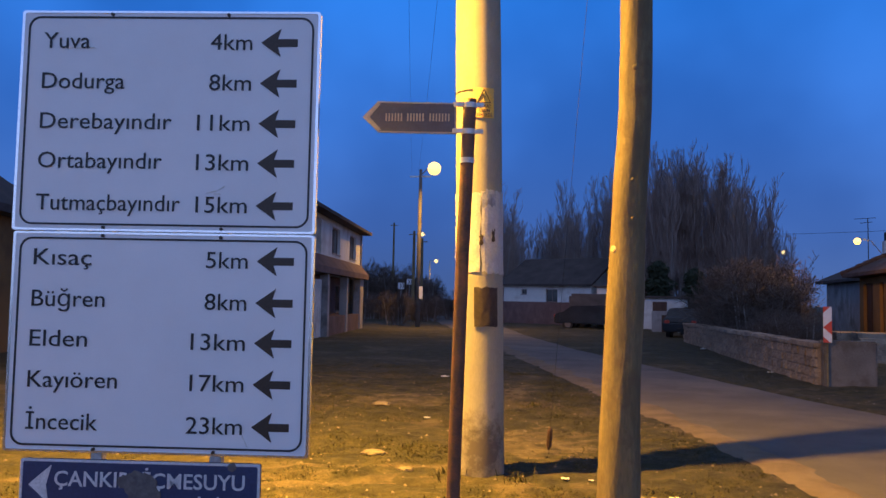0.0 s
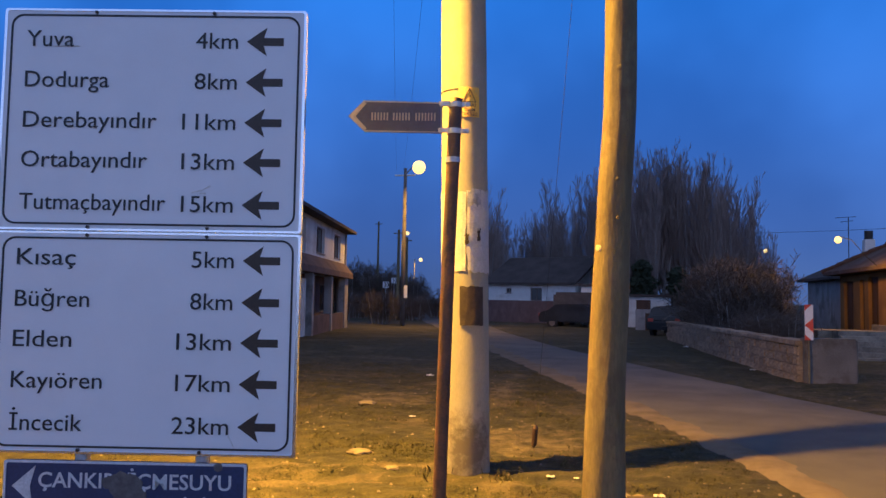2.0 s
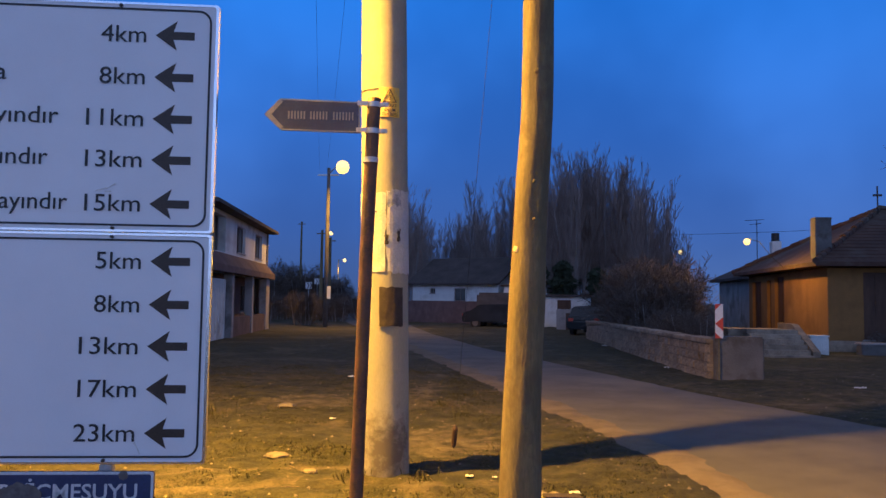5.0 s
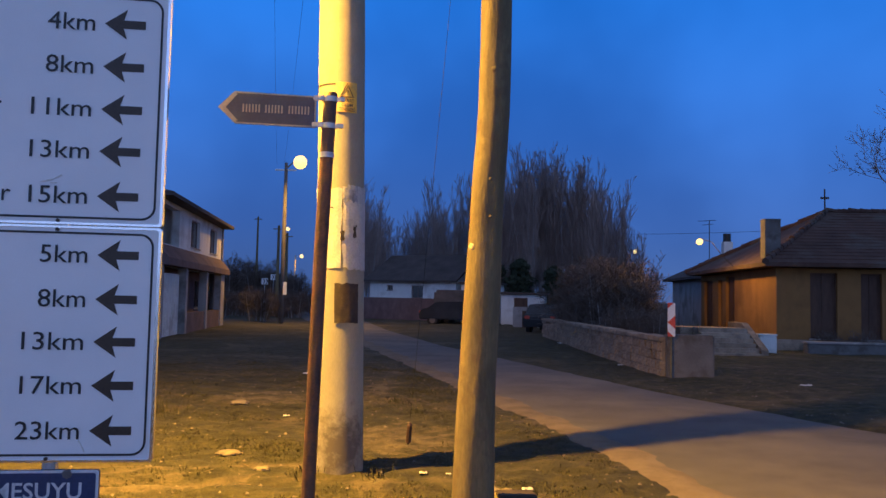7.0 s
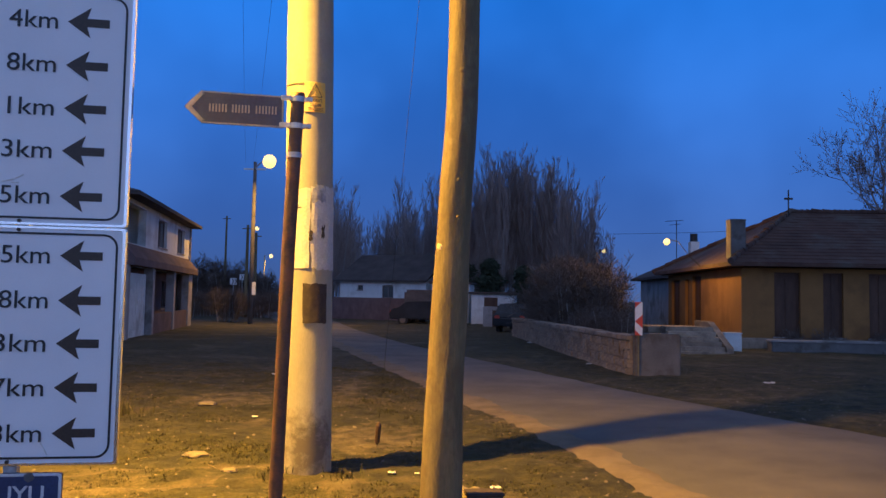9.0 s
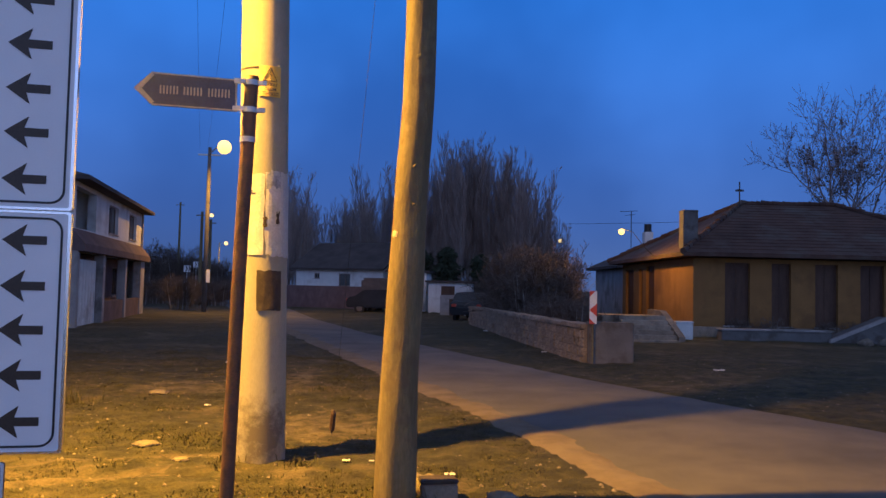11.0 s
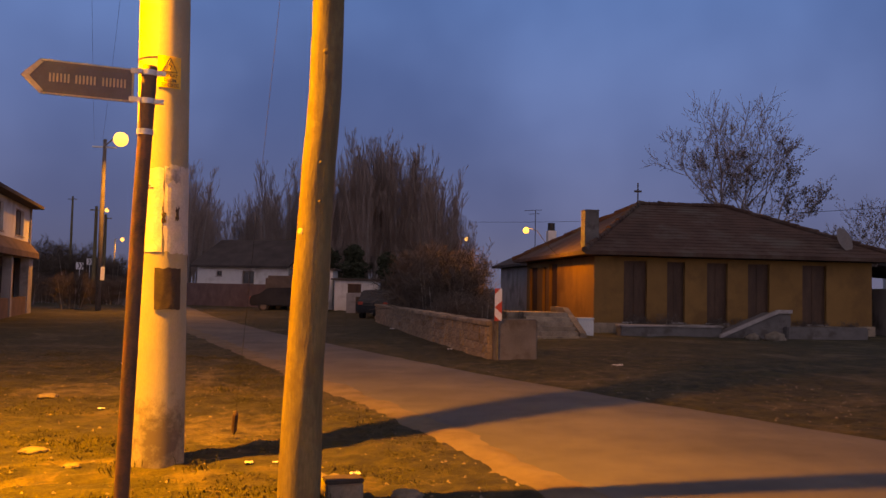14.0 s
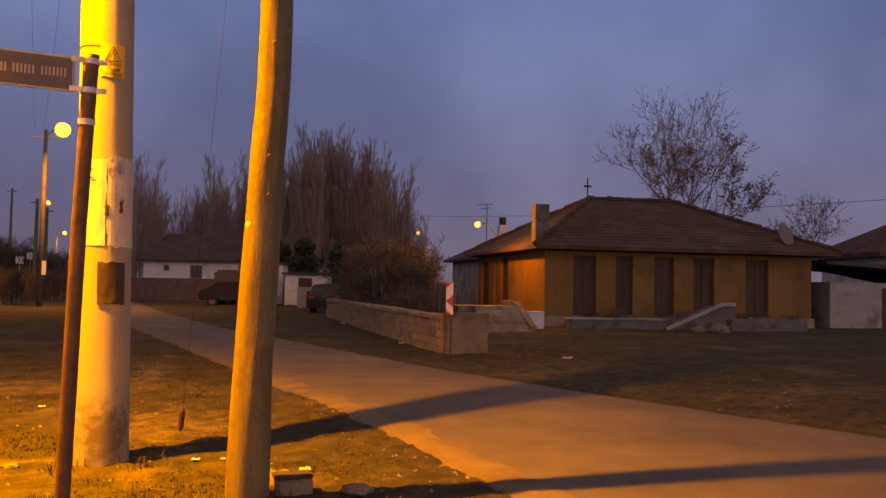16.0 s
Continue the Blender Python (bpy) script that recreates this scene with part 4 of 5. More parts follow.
def wall_with_holes(bm, length, z0, z1, thick, holes):
    """A wall along x from 0 to length, its face at y=0 and its depth towards +y; holes (x0, x1, z0, z1)."""
    xs = sorted({0.0, length, *(h[0] for h in holes), *(h[1] for h in holes)})
    zs = sorted({z0, z1, *(h[2] for h in holes), *(h[3] for h in holes)})
    at = {}

    def v(i, k, y):
        if (i, k, y) not in at:
            at[i, k, y] = bm.verts.new((xs[i], y, zs[k]))
        return at[i, k, y]

    def solid(i, k):
        if not (0 <= i < len(xs) - 1 and 0 <= k < len(zs) - 1):
            return False
        x, z = (xs[i] + xs[i + 1]) / 2, (zs[k] + zs[k + 1]) / 2
        return not any(h[0] < x < h[1] and h[2] < z < h[3] for h in holes)
    for i in range(len(xs) - 1):
        for k in range(len(zs) - 1):
            if not solid(i, k):
                continue
            bm.faces.new((v(i, k, 0), v(i + 1, k, 0), v(i + 1, k + 1, 0), v(i, k + 1, 0)))
            bm.faces.new((v(i, k, thick), v(i, k + 1, thick), v(i + 1, k + 1, thick), v(i + 1, k, thick)))
            for di, dk, p, q in ((-1, 0, (i, k), (i, k + 1)), (1, 0, (i + 1, k + 1), (i + 1, k)), (0, -1, (i + 1, k), (i, k)), (0, 1, (i, k + 1), (i + 1, k + 1))):
                if not solid(i + di, k + dk):
                    bm.faces.new((v(*p, 0), v(*q, 0), v(*q, thick), v(*p, thick)))
    bmesh.ops.recalc_face_normals(bm, faces=bm.faces[:])
    return bm


def window_in(parent, m, a, b, c, d, wood="frame", deep=0.12, bars=1, shut=False):
    """A framed window in a wall's own axes, placed by m."""
    bm = bmesh.new()
    f = 0.06
    for q in ((a, b, c, c + f), (a, b, d - f, d), (a, a + f, c + f, d - f), (b - f, b, c + f, d - f)):
        box(bm, q[0], q[1], deep, deep + 0.05, q[2], q[3])
    for k in range(bars):
        x = a + (b - a) * (k + 1) / (bars + 1)
        box(bm, x - 0.025, x + 0.025, deep, deep + 0.05, c + f, d - f)
    bm.transform(m)
    w = part("window", bm, M[wood], parent)
    bm = boxed(a + f, b - f, deep + 0.02, deep + 0.03, c + f, d - f)
    bm.transform(m)
    part("shutter" if shut else "pane", bm, M["brownwood" if shut else "glass"], w, "closed dark wooden shutter" if shut else "dark unlit glass")
    bm = boxed(a - 0.05, b + 0.05, -0.05, deep, c - 0.05, c)
    bm.transform(m)
    part("sill", bm, M["plaster_grey"], w)
    return w


def ochre_house():
    s = thing("village_house", (10.75, 26.95, 0), "single-storey ochre village house with a hipped tiled roof", "house", -3)
    L, D, z0, z1 = 10.9, 10.0, 0.45, 2.85
    front = [(1.11, 1.99, 0.5, 2.7), (2.76, 3.44, 0.5, 2.7), (4.3, 5.1, 0.5, 2.7), (5.9, 6.75, 0.5, 2.7), (8.07, 9.04, 0.5, 2.7)]
    bm = wall_with_holes(bmesh.new(), L, z0, z1, 0.3, front)
    part("wall_front", bm, M["ochre"], s, "ochre plastered front wall in shade")
    for a, b, c, d in front:
        window_in(s, Matrix.Identity(4), a, b, c, d, "brownwood", shut=True)
    mside = Matrix.Translation((0, D, 0)) @ pose(0, 0, 0, 0, 0, -90)
    side = [(0.6, 2.0, 0.5, 2.6), (2.9, 3.5, 0.5, 2.6), (4.0, 5.25, 0.5, 2.7)]
    bm = wall_with_holes(bmesh.new(), D - 0.3, z0, z1, 0.3, side)
    bm.transform(mside)
    part("wall_side", bm, M["ochre"], s, "ochre plastered wall lit by the lamp")
    for a, b, c, d in side:
        window_in(s, mside, a, b, c, d, "brownwood", shut=True)
    part("wall_back", boxed(0.3, L - 0.3, D - 0.3, D, z0, z1), M["ochre"], s)
    part("wall_end", boxed(L - 0.3, L, 0.3, D - 0.3, z0, z1), M["ochre"], s)
    part("plinth", boxed(-0.08, L + 0.08, -0.08, D + 0.08, -0.1, z0), M["stone"], s, "rough stone plinth")
    roof = part("roof", hip_roof(bmesh.new(), -0.55, L + 0.9, -0.6, D + 0.6, 3.02, 5.35, 4.2), M["tile"], s, "old dark tiled hipped roof")
    # courses of tiles
    for k in range(1, 17):
        u = k / 17
        zz = 3.02 + (5.35 - 3.02) * u
        bm = bmesh.new()
        tube(bm, [(-0.55 + 4.75 * u, -0.6 + 5.6 * u, zz + 0.004), (L + 0.9 - 5.1 * u, -0.6 + 5.6 * u, zz + 0.004)], 0.016, 5)
        part("tile_course", bm, M["tile"], roof)
        bm = bmesh.new()
        tube(bm, [(-0.55 + 4.75 * u, -0.6 + 5.6 * u, zz + 0.004), (-0.55 + 4.75 * u, D + 0.6 - 5.6 * u, zz + 0.004)], 0.016, 5)
        part("tile_course", bm, M["tile"], roof)
    bm = bmesh.new()
    r = random.Random(3)
    for a, b in (((-0.55, -0.6, 3.02), (3.65, 5.0, 5.35)), ((L + 0.9, -0.6, 3.02), (L - 3.3, 5.0, 5.35)), ((3.65, 5.0, 5.35), (L - 3.3, 5.0, 5.35)), ((-0.55, D + 0.6, 3.02), (3.65, 5.0, 5.35))):
        a, b = Vector(a), Vector(b)
        n = 18
        for k in range(n):
            q = a.lerp(b, (k + 0.5) / n) + Vector((0, 0, 0.03 + r.uniform(-0.02, 0.03)))
            h = (b - a).normalized() * ((b - a).length / n * 0.52)
            tube(bm, [q - h, q + h], [0.12, 0.09], 7)
    part("ridge_tiles", bm, M["tile"], roof, "rounded ridge tiles")
    for x, y, w, zt, zb in ((0.0, 0.55, 0.52, 4.5, 3.1),):
        c = part("chimney", boxed(x - w / 2, x + w / 2, y - w / 2, y + w / 2, zb, zt, bevel=0.02), M["render_grey"], s, "grey cement-rendered chimney")
        part("chimney_cap", boxed(x - w / 2 - 0.015, x + w / 2 + 0.015, y - w / 2 - 0.015, y + w / 2 + 0.015, zt - 0.02, zt + 0.05, bevel=0.02), M["render_grey"], c)
    f = part("finial", tubed([(3.4, 4.5, 5.0), (3.4, 4.5, 6.2)], 0.03, 6), M["wire"], s, "thin rooftop pole with a crosspiece")
    part("crosspiece", boxed(3.24, 3.56, 4.47, 4.53, 5.80, 5.88), M["wire"], f)
    dish = bmesh.new()
    n = 20
    c = dish.verts.new((0, 0.08, 0))
    rim = [dish.verts.new((0.42 * math.cos(6.283 * k / n), 0, 0.48 * math.sin(6.283 * k / n))) for k in range(n)]
    for k in range(n):
        dish.faces.new((c, rim[k], rim[(k + 1) % n]))
    bmesh.ops.solidify(dish, geom=dish.faces[:], thickness=0.02)
    dish.transform(Matrix.Translation((10.0, 0.3, 3.75)) @ pose(0, 0, 0, -20, 0, 20))
    d = part("satellite_dish", dish, M["plaster_grey"], s, "pale round satellite dish")
    part("dish_stand", tubed([(10.0, 0.4, 3.0), (10.0, 0.4, 3.7)], 0.025, 6), M["wire"], d)
    return s


ochre_house()


def terrace():
    s = thing("terrace_stairs", (7.5, 23.6, 0), "worn stone stairs up to a low terrace beside the house", "stairs", -3)
    for k in range(6):
        part("step", boxed(0, 1.5, 0.3 * k, 2.2, 0.14 * k - 0.05, 0.14 * (k + 1), bevel=0.012), M["stone"], s, "worn stone step")
    bm = prismed([(0.2, -0.1), (0.2, 0.25), (2.2, 1.0), (3.7, 1.0), (3.7, -0.1)], -1.72, -1.52)
    bm.transform(pose(0, 0, 0, 0, 0, 90) @ Matrix.Diagonal((1, 1, 1, 1)))
    part("parapet", bm, M["stone"], s, "sloping stair parapet")
    part("platform", boxed(-0.4, 1.7, 2.2, 3.7, -0.1, 0.82, bevel=0.02), M["stone"], s, "stone terrace")
    w = thing("white_box", (9.75, 25.3, 0), "small white box against the stairs", "box", -3)
    part("body", boxed(-0.28, 0.28, -0.2, 0.2, -0.02, 0.62, bevel=0.03), M["plaster_white"], w)
    part("lid", boxed(-0.3, 0.3, -0.22, 0.22, 0.62, 0.68, bevel=0.02), M["plaster_white"], w)


terrace()


def front_garden():
    """A low grey ledge, a ramp beside it and a heap of rubble under the front windows."""
    s = thing("garden_ledge", (10.9, 24.9, 0), "low grey rendered ledge under the house front", "wall", -3)
    part("body", boxed(0, 3.6, 0, 0.45, -0.1, 0.42, bevel=0.03), M["render_grey"], s)
    part("coping", boxed(-0.04, 3.64, -0.04, 0.49, 0.42, 0.48, bevel=0.015), M["plaster_grey"], s, "pale worn coping")
    s = thing("garden_ramp", (14.3, 24.6, 0), "grey concrete ramp up to the house front", "ramp", -3)
    part("body", prismed([(0, -0.1), (0, 0.08), (2.1, 0.95), (2.6, 0.95), (2.6, -0.1)], 0, 0.9), M["render_grey"], s)
    part("kerb", prismed([(0, 0.08), (0, 0.2), (2.1, 1.07), (2.6, 1.07), (2.6, 0.95), (2.1, 0.95)], -0.12, 0.0), M["plaster_grey"], s, "pale ramp kerb")
    s = thing("garden_ledge", (16.6, 24.2, 0), "low grey rendered ledge beside the ramp", "wall", -3)
    part("body", boxed(0, 3.0, 0, 0.5, -0.1, 0.5, bevel=0.04), M["render_grey"], s)


front_garden()


def small_chimney_house():
    s = thing("back_house", (12.65, 41.3, 0), "low house behind with a dark roof and a chimney", "house", -3)
    part("wall", boxed(0, 9, 0, 7, -0.1, 2.9), M["plaster_grey"], s)
    part("roof", hip_roof(bmesh.new(), -0.5, 9.5, -0.5, 7.5, 3.0, 4.7, 3.2), M["darkroof"], s)
    c = part("chimney", boxed(1.22, 1.68, 0.4, 0.9, 2.9, 4.85, bevel=0.02), M["plaster_white"], s, "white chimney with a dark cowl")
    part("cowl", tubed([(1.45, 0.65, 4.85), (1.45, 0.65, 5.28)], 0.2, 12), M["wire"], c, "dark metal cowl")
    a = part("antenna", tubed([(0.45, 0.3, 2.9), (0.45, 0.3, 5.95)], 0.022, 6), M["wire"], s, "thin television antenna")
    for z, w in ((5.9, 0.6), (5.7, 0.35)):
        part("antenna_rod", tubed([(0.45 - w, 0.3, z), (0.45 + w * 0.6, 0.3, z + 0.06)], 0.014, 5), M["wire"], a)


small_chimney_house()


def low_building():
    s = thing("low_outbuilding", (22.6, 26.5, 0), "low grey outbuilding with a sagging roof", "outbuilding", -8)
    part("wall", boxed(0, 7, 0, 5, -0.1, 1.9), M["plaster_grey"], s)
    bm = bmesh.new()
    prism(bm, [(-0.4, 2.75), (3.2, 2.55), (7.4, 1.8), (7.4, 1.65), (3.2, 2.4), (-0.4, 2.6)], -0.4, 5.4)
    part("roof", bm, M["darkroof"], s)
    part("door", boxed(2.2, 3.2, -0.04, 0.0, 0.0, 1.7), M["brownwood"], s)
    t = thing("far_house", (31.5, 33, 0), "far house with a brown roof edge", "house", -15)
    part("wall", boxed(0, 9, 0, 7, -0.1, 3.3), M["plaster_white"], t)
    part("roof", hip_roof(bmesh.new(), -0.7, 9.7, -0.7, 7.7, 3.55, 5.6, 3.5, 0.25), M["tile"], t)
    u = thing("roof_tank", (22.3, 31.0, 3.4), "dark boxy water tank on the roof", "tank")
    part("body", boxed(-0.7, 0.7, -0.5, 0.5, -0.6, 0.75, bevel=0.05), M["darkroof"], u)


low_building()


def left_house():
    """Its front runs along the road and faces it."""
    s = thing("two_storey_house", (-10.35, 27.0, 0), "two-storey white house with a plum lower storey", "house", 97.8)
    # own axes: x along the front away from the camera, y into the house
    L, D = 13.3, 9.0
    up = [(0.25, 3.3, 3.35, 4.75), (5.6, 7.5, 3.5, 4.65), (10.1, 12.0, 3.5, 4.65)]
    bm = wall_with_holes(bmesh.new(), L, 2.55, 4.95, 0.3, up)
    part("wall_front", bm, M["plaster_white"], s, "white plastered upper storey")
    for a, b, c, d in up[1:]:
        window_in(s, Matrix.Identity(4), a, b, c, d, "frame")
    part("loggia_back", boxed(0.0, 3.6, 1.7, 1.8, 2.6, 4.95), M["plum"], s, "dark back wall of the loggia")
    part("loggia_side", boxed(3.6, 3.7, 0.3, 1.8, 2.6, 4.95), M["plaster_white"], s)
    low = [(5.0, 7.6, 0.9, 2.2), (9.3, 11.6, 0.9, 2.2)]
    bm = wall_with_holes(bmesh.new(), L, -0.1, 2.55, 0.3, low)
    m = Matrix.Translation((0, 0.5, 0))
    bm.transform(m)
    part("wall_lower", bm, M["plum"], s, "plum lower storey set back under the upper one")
    for a, b, c, d in low:
        window_in(s, m, a, b, c, d, "frame", bars=2)
    part("wall_near", boxed(-0.3, 0, 0.0, D, -0.1, 4.95), M["plaster_white"], s)
    part("wall_far", boxed(L, L + 0.3, 0.0, D, -0.1, 4.95), M["plaster_white"], s)
    part("wall_back", boxed(0, L, D - 0.3, D, -0.1, 4.95), M["plaster_white"], s)
    bm = prismed([(0.0, 3.32), (-0.45, 2.80), (-0.45, 2.55), (0.0, 2.55)], -0.3, L + 0.3)
    bm.transform(pose(0, 0, 0, 0, 0, 90) @ Matrix.Diagonal((1, -1, 1, 1)))
    bmesh.ops.recalc_face_normals(bm, faces=bm.faces[:])
    part("canopy", bm, M["plum"], s, "dark sloping canopy between the storeys")
    for x, w in ((-0.15, 0.15), (3.9, 0.2), (8.4, 0.2), (12.7, 0.55)):
        part("column", boxed(x - w, x + w, -0.25, 0.1, -0.1, 2.55, bevel=0.02), M["plaster_grey"], s, "grey column between the openings")
    part("garage_door", boxed(0.2, 3.4, -0.05, 0.03, 0.0, 2.3, bevel=0.01), M["plaster_white"], s, "pale sheet-metal garage door")
    for k in range(7):
        part("door_rib", boxed(0.45 + 0.45 * k, 0.49 + 0.45 * k, -0.07, -0.05, 0.05, 2.25), M["plaster_white"], s)
    part("low_wall", boxed(4.2, 12.2, -0.2, -0.03, -0.1, 0.8, bevel=0.02), M["plum"], s, "low reddish wall below the windows")
    part("roof", hip_roof(bmesh.new(), -0.5, L + 0.55, -0.55, D + 0.5, 5.05, 6.5, 4.5, 0.14), M["darkroof"], s, "dark hipped roof")
    part("drainpipe", tubed([(L + 0.1, -0.06, 0.0), (L + 0.1, -0.06, 4.95)], 0.05, 8), M["plaster_grey"], s)


left_house()


def garden_house():
    """Brown house that stands close behind the direction sign."""
    s = thing("brown_house", (-13.5, 13.5, 0), "brown plastered house with a dark roof behind the sign", "house", 20)
    part("wall", boxed(-6, 0, 0, 8, -0.1, 3.6), M["ochre"], s)
    part("roof", hip_roof(bmesh.new(), -6.6, 0.5, -0.6, 8.6, 3.75, 6.0, 2.6, 0.2), M["darkroof"], s)
    c = part("chimney", boxed(-1.2, -0.7, 1.5, 2.0, 4.0, 6.4, bevel=0.02), M["plaster_grey"], s)
    window_in(s, Matrix.Identity(4), -3.5, -2.3, 1.0, 2.3, deep=-0.06)


garden_house()


def white_farmhouse():
    s = thing("white_farmhouse", (-6.6, 61.6, 0), "low white farmhouse with a dark pitched roof", "house", -28)
    L, D = 7.0, 7.0
    holes = [(1.3, 1.8, 2.1, 2.5), (3.5, 4.5, 1.55, 2.5)]
    part("wall_front", wall_with_holes(bmesh.new(), L, -0.1, 2.9, 0.3, holes), M["plaster_white"], s, "white plastered wall")
    for a, b, c, d in holes:
        window_in(s, Matrix.Identity(4), a, b, c, d)
    part("wall_end", boxed(L, L + 0.3, 0, D, -0.1, 2.9), M["plaster_white"], s)
    part("wall_back", boxed(0, L, D - 0.3, D, -0.1, 2.9), M["plaster_white"], s)
    part("wall_end", boxed(-0.3, 0, 0, D, -0.1, 2.9), M["plaster_white"], s)
    bm = bmesh.new()
    prism(bm, [(-0.5, 2.75), (-0.5, 2.9), (D / 2, 5.0), (D + 0.5, 2.9), (D + 0.5, 2.75), (D / 2, 4.8)], -0.6, L + 0.6)
    bm.transform(pose(0, 0, 0, 0, 0, 90) @ Matrix.Diagonal((1, -1, 1, 1)))
    bmesh.ops.recalc_face_normals(bm, faces=bm.faces[:])
    part("roof", bm, M["darkroof"], s, "dark pitched roof")
    g = bmesh.new()
    prism(g, [(0, 2.9), (D, 2.9), (D / 2, 4.75)], L, L + 0.25)
    g.transform(pose(0, 0, 0, 0, 0, 90) @ Matrix.Diagonal((1, -1, 1, 1)))
    bmesh.ops.recalc_face_normals(g, faces=g.faces[:])
    part("gable", g, M["plaster_white"], s)


white_farmhouse()


def outbuilding(place, size, turn, mat, label, roof=True):
    s = thing("outbuilding", place, label, "outbuilding", turn)
    w, d, h = size
    part("wall", boxed(0, w, 0, d, -0.1, h, bevel=0.02), M[mat], s)
    if roof:
        part("roof", boxed(-0.2, w + 0.2, -0.2, d + 0.2, h, h + 0.12, bevel=0.02), M["darkroof"], s)
    part("door", boxed(w * 0.3, w * 0.3 + 0.8, -0.05, 0.0, 0.0, min(1.9, h - 0.2)), M["brownwood"], s)
    return s


outbuilding((2.6, 47.5, 0), (2.6, 2.0, 1.9), -10, "plaster_white", "small white shed beside the parked cars")
outbuilding((0.2, 49.5, 0), (2.4, 2.5, 2.5), -10, "plaster_white", "white shed with a flat roof")
outbuilding((3.0, 43.0, 0), (1.7, 0.6, 1.2), -10, "plaster_grey", "low grey shed wall", False)


def car(place, turn, mat, label, van=False):
    s = thing("parked_car", place, label, "car", turn)
    h = 1.75 if van else 1.42
    prof = [(-2.1, 0.35), (-2.12, 0.75), (-1.95, 0.95), (-1.6, 1.0), (-1.1, h - 0.05), (0.5, h), (1.1, 1.0), (1.95, 0.85), (2.12, 0.65), (2.1, 0.35)]
    if van:
        prof = [(-2.1, 0.35), (-2.12, 1.0), (-2.0, h), (0.7, h), (1.2, 1.1), (1.95, 0.95), (2.12, 0.65), (2.1, 0.35)]
    bm = prismed(prof, -0.82, 0.82)
    bmesh.ops.bevel(bm, geom=[e for e in bm.edges], offset=0.06, segments=2, affect="EDGES", clamp_overlap=True)
    body = part("body", bm, M[mat], s, smooth=False)
    for y in (-0.83, 0.81):
        part("side_window", prismed([(-1.15, 1.03), (-0.95, h - 0.13), (0.4, h - 0.1), (0.85, 1.03)], y, y + 0.02), M["glass"], body)
    for x in (-1.3, 1.3):
        for y in (-0.78, 0.6):
            w = part("wheel", tubed([(x, y, 0.31), (x, y + 0.18, 0.31)], 0.31, 18), M["rubber"], s)
            part("rim", tubed([(x, y - 0.01, 0.31), (x, y + 0.19, 0.31)], 0.18, 12), M["frame"], w)
    for y in (-0.6, 0.6):
        part("headlight", boxed(2.05, 2.12, y - 0.15, y + 0.15, 0.66, 0.78, bevel=0.02), M["sign_white"], s)
        part("tail_light", boxed(-2.13, -2.07, y - 0.12, y + 0.12, 0.72, 0.86, bevel=0.02), M["red"], s)


car((0.0, 46.5, 0), -14, "carpaint", "dark parked car in front of the farmhouse")
car((4.5, 38.5, 0), 70, "carpaint", "dark car parked beside the garden wall")


def covered_trailer():
    s = thing("covered_trailer", (0.25, 49.0, 0), "trailer under a dark tarpaulin", "trailer", -14)
    bm = boxed(-1.6, 1.6, -0.8, 0.8, 0.9, 2.1, bevel=0.15)
    part("tarpaulin", bm, M["tarp"], s)
    part("bed", boxed(-1.6, 1.6, -0.75, 0.75, 0.6, 0.9), M["brownwood"], s)
    for x in (-0.9, 0.9):
        for y in (-0.8, 0.6):
            part("wheel", tubed([(x, y, 0.33), (x, y + 0.2, 0.33)], 0.33, 14), M["rubber"], s)


covered_trailer()


# ---- garden wall of stones ----
def stone_wall(path, height, name, label, thick=0.35, course=0.2, seed=1):
    s = tagged(new(name), label, "wall", kind="structure")
    r = random.Random(seed)
    shapes = []
    for k in range(8):
        bm = boxed(-0.5, 0.5, -0.5, 0.5, -0.5, 0.5, bevel=0.1)
        for v in bm.verts:
            v.co += Vector((r.uniform(-1, 1), r.uniform(-1, 1), r.uniform(-1, 1))) * 0.05
        me = bpy.data.meshes.new("stone")
        bm.to_mesh(me)
        bm.free()
        me.materials.append(M["stone"])
        shapes.append(me)
    for (x0, y0), (x1, y1) in zip(path, path[1:]):
        a, b = Vector((x0, y0, 0)), Vector((x1, y1, 0))
        n = (b - a).length
        ang = math.atan2(y1 - y0, x1 - x0)
        m = Matrix.Translation(a) @ Matrix.Rotation(ang, 4, "Z")
        bm = boxed(0, n, -thick / 2 + 0.03, thick / 2 - 0.03, -0.2, height - 0.05)
        bm.transform(m)
        part("core", bm, M["mortar"], s)
        bm = bmesh.new()
        x = 0.0
        while x < n:
            w = min(r.uniform(0.5, 0.9), n - x + 0.05)
            box(bm, x + 0.008, x + w - 0.008, -thick / 2 - 0.04, thick / 2 + 0.04, height - 0.05, height + 0.04 + r.uniform(-0.015, 0.02), bevel=0.015)
            x += w
        bm.transform(m)
        part("coping", bm, M["stone"], s, "uneven flat coping stones")
        z = 0.0
        while z < height - 0.08:
            h = min(course * r.uniform(0.85, 1.15), height - 0.05 - z)
            x = r.uniform(-0.3, 0)
            while x < n:
                w = r.uniform(0.25, 0.5)
                lo, hi = max(0, x), min(n, x + w)
                if hi - lo > 0.06:
                    o = new("stone", shapes[r.randrange(8)])
                    o.parent = s
                    o.matrix_basis = m @ Matrix.Translation(((lo + hi) / 2, r.uniform(-0.012, 0.012), z + h / 2)) @ Matrix.Diagonal((hi - lo - 0.006, thick, h - 0.006, 1))
                x += w
            z += h
    return s


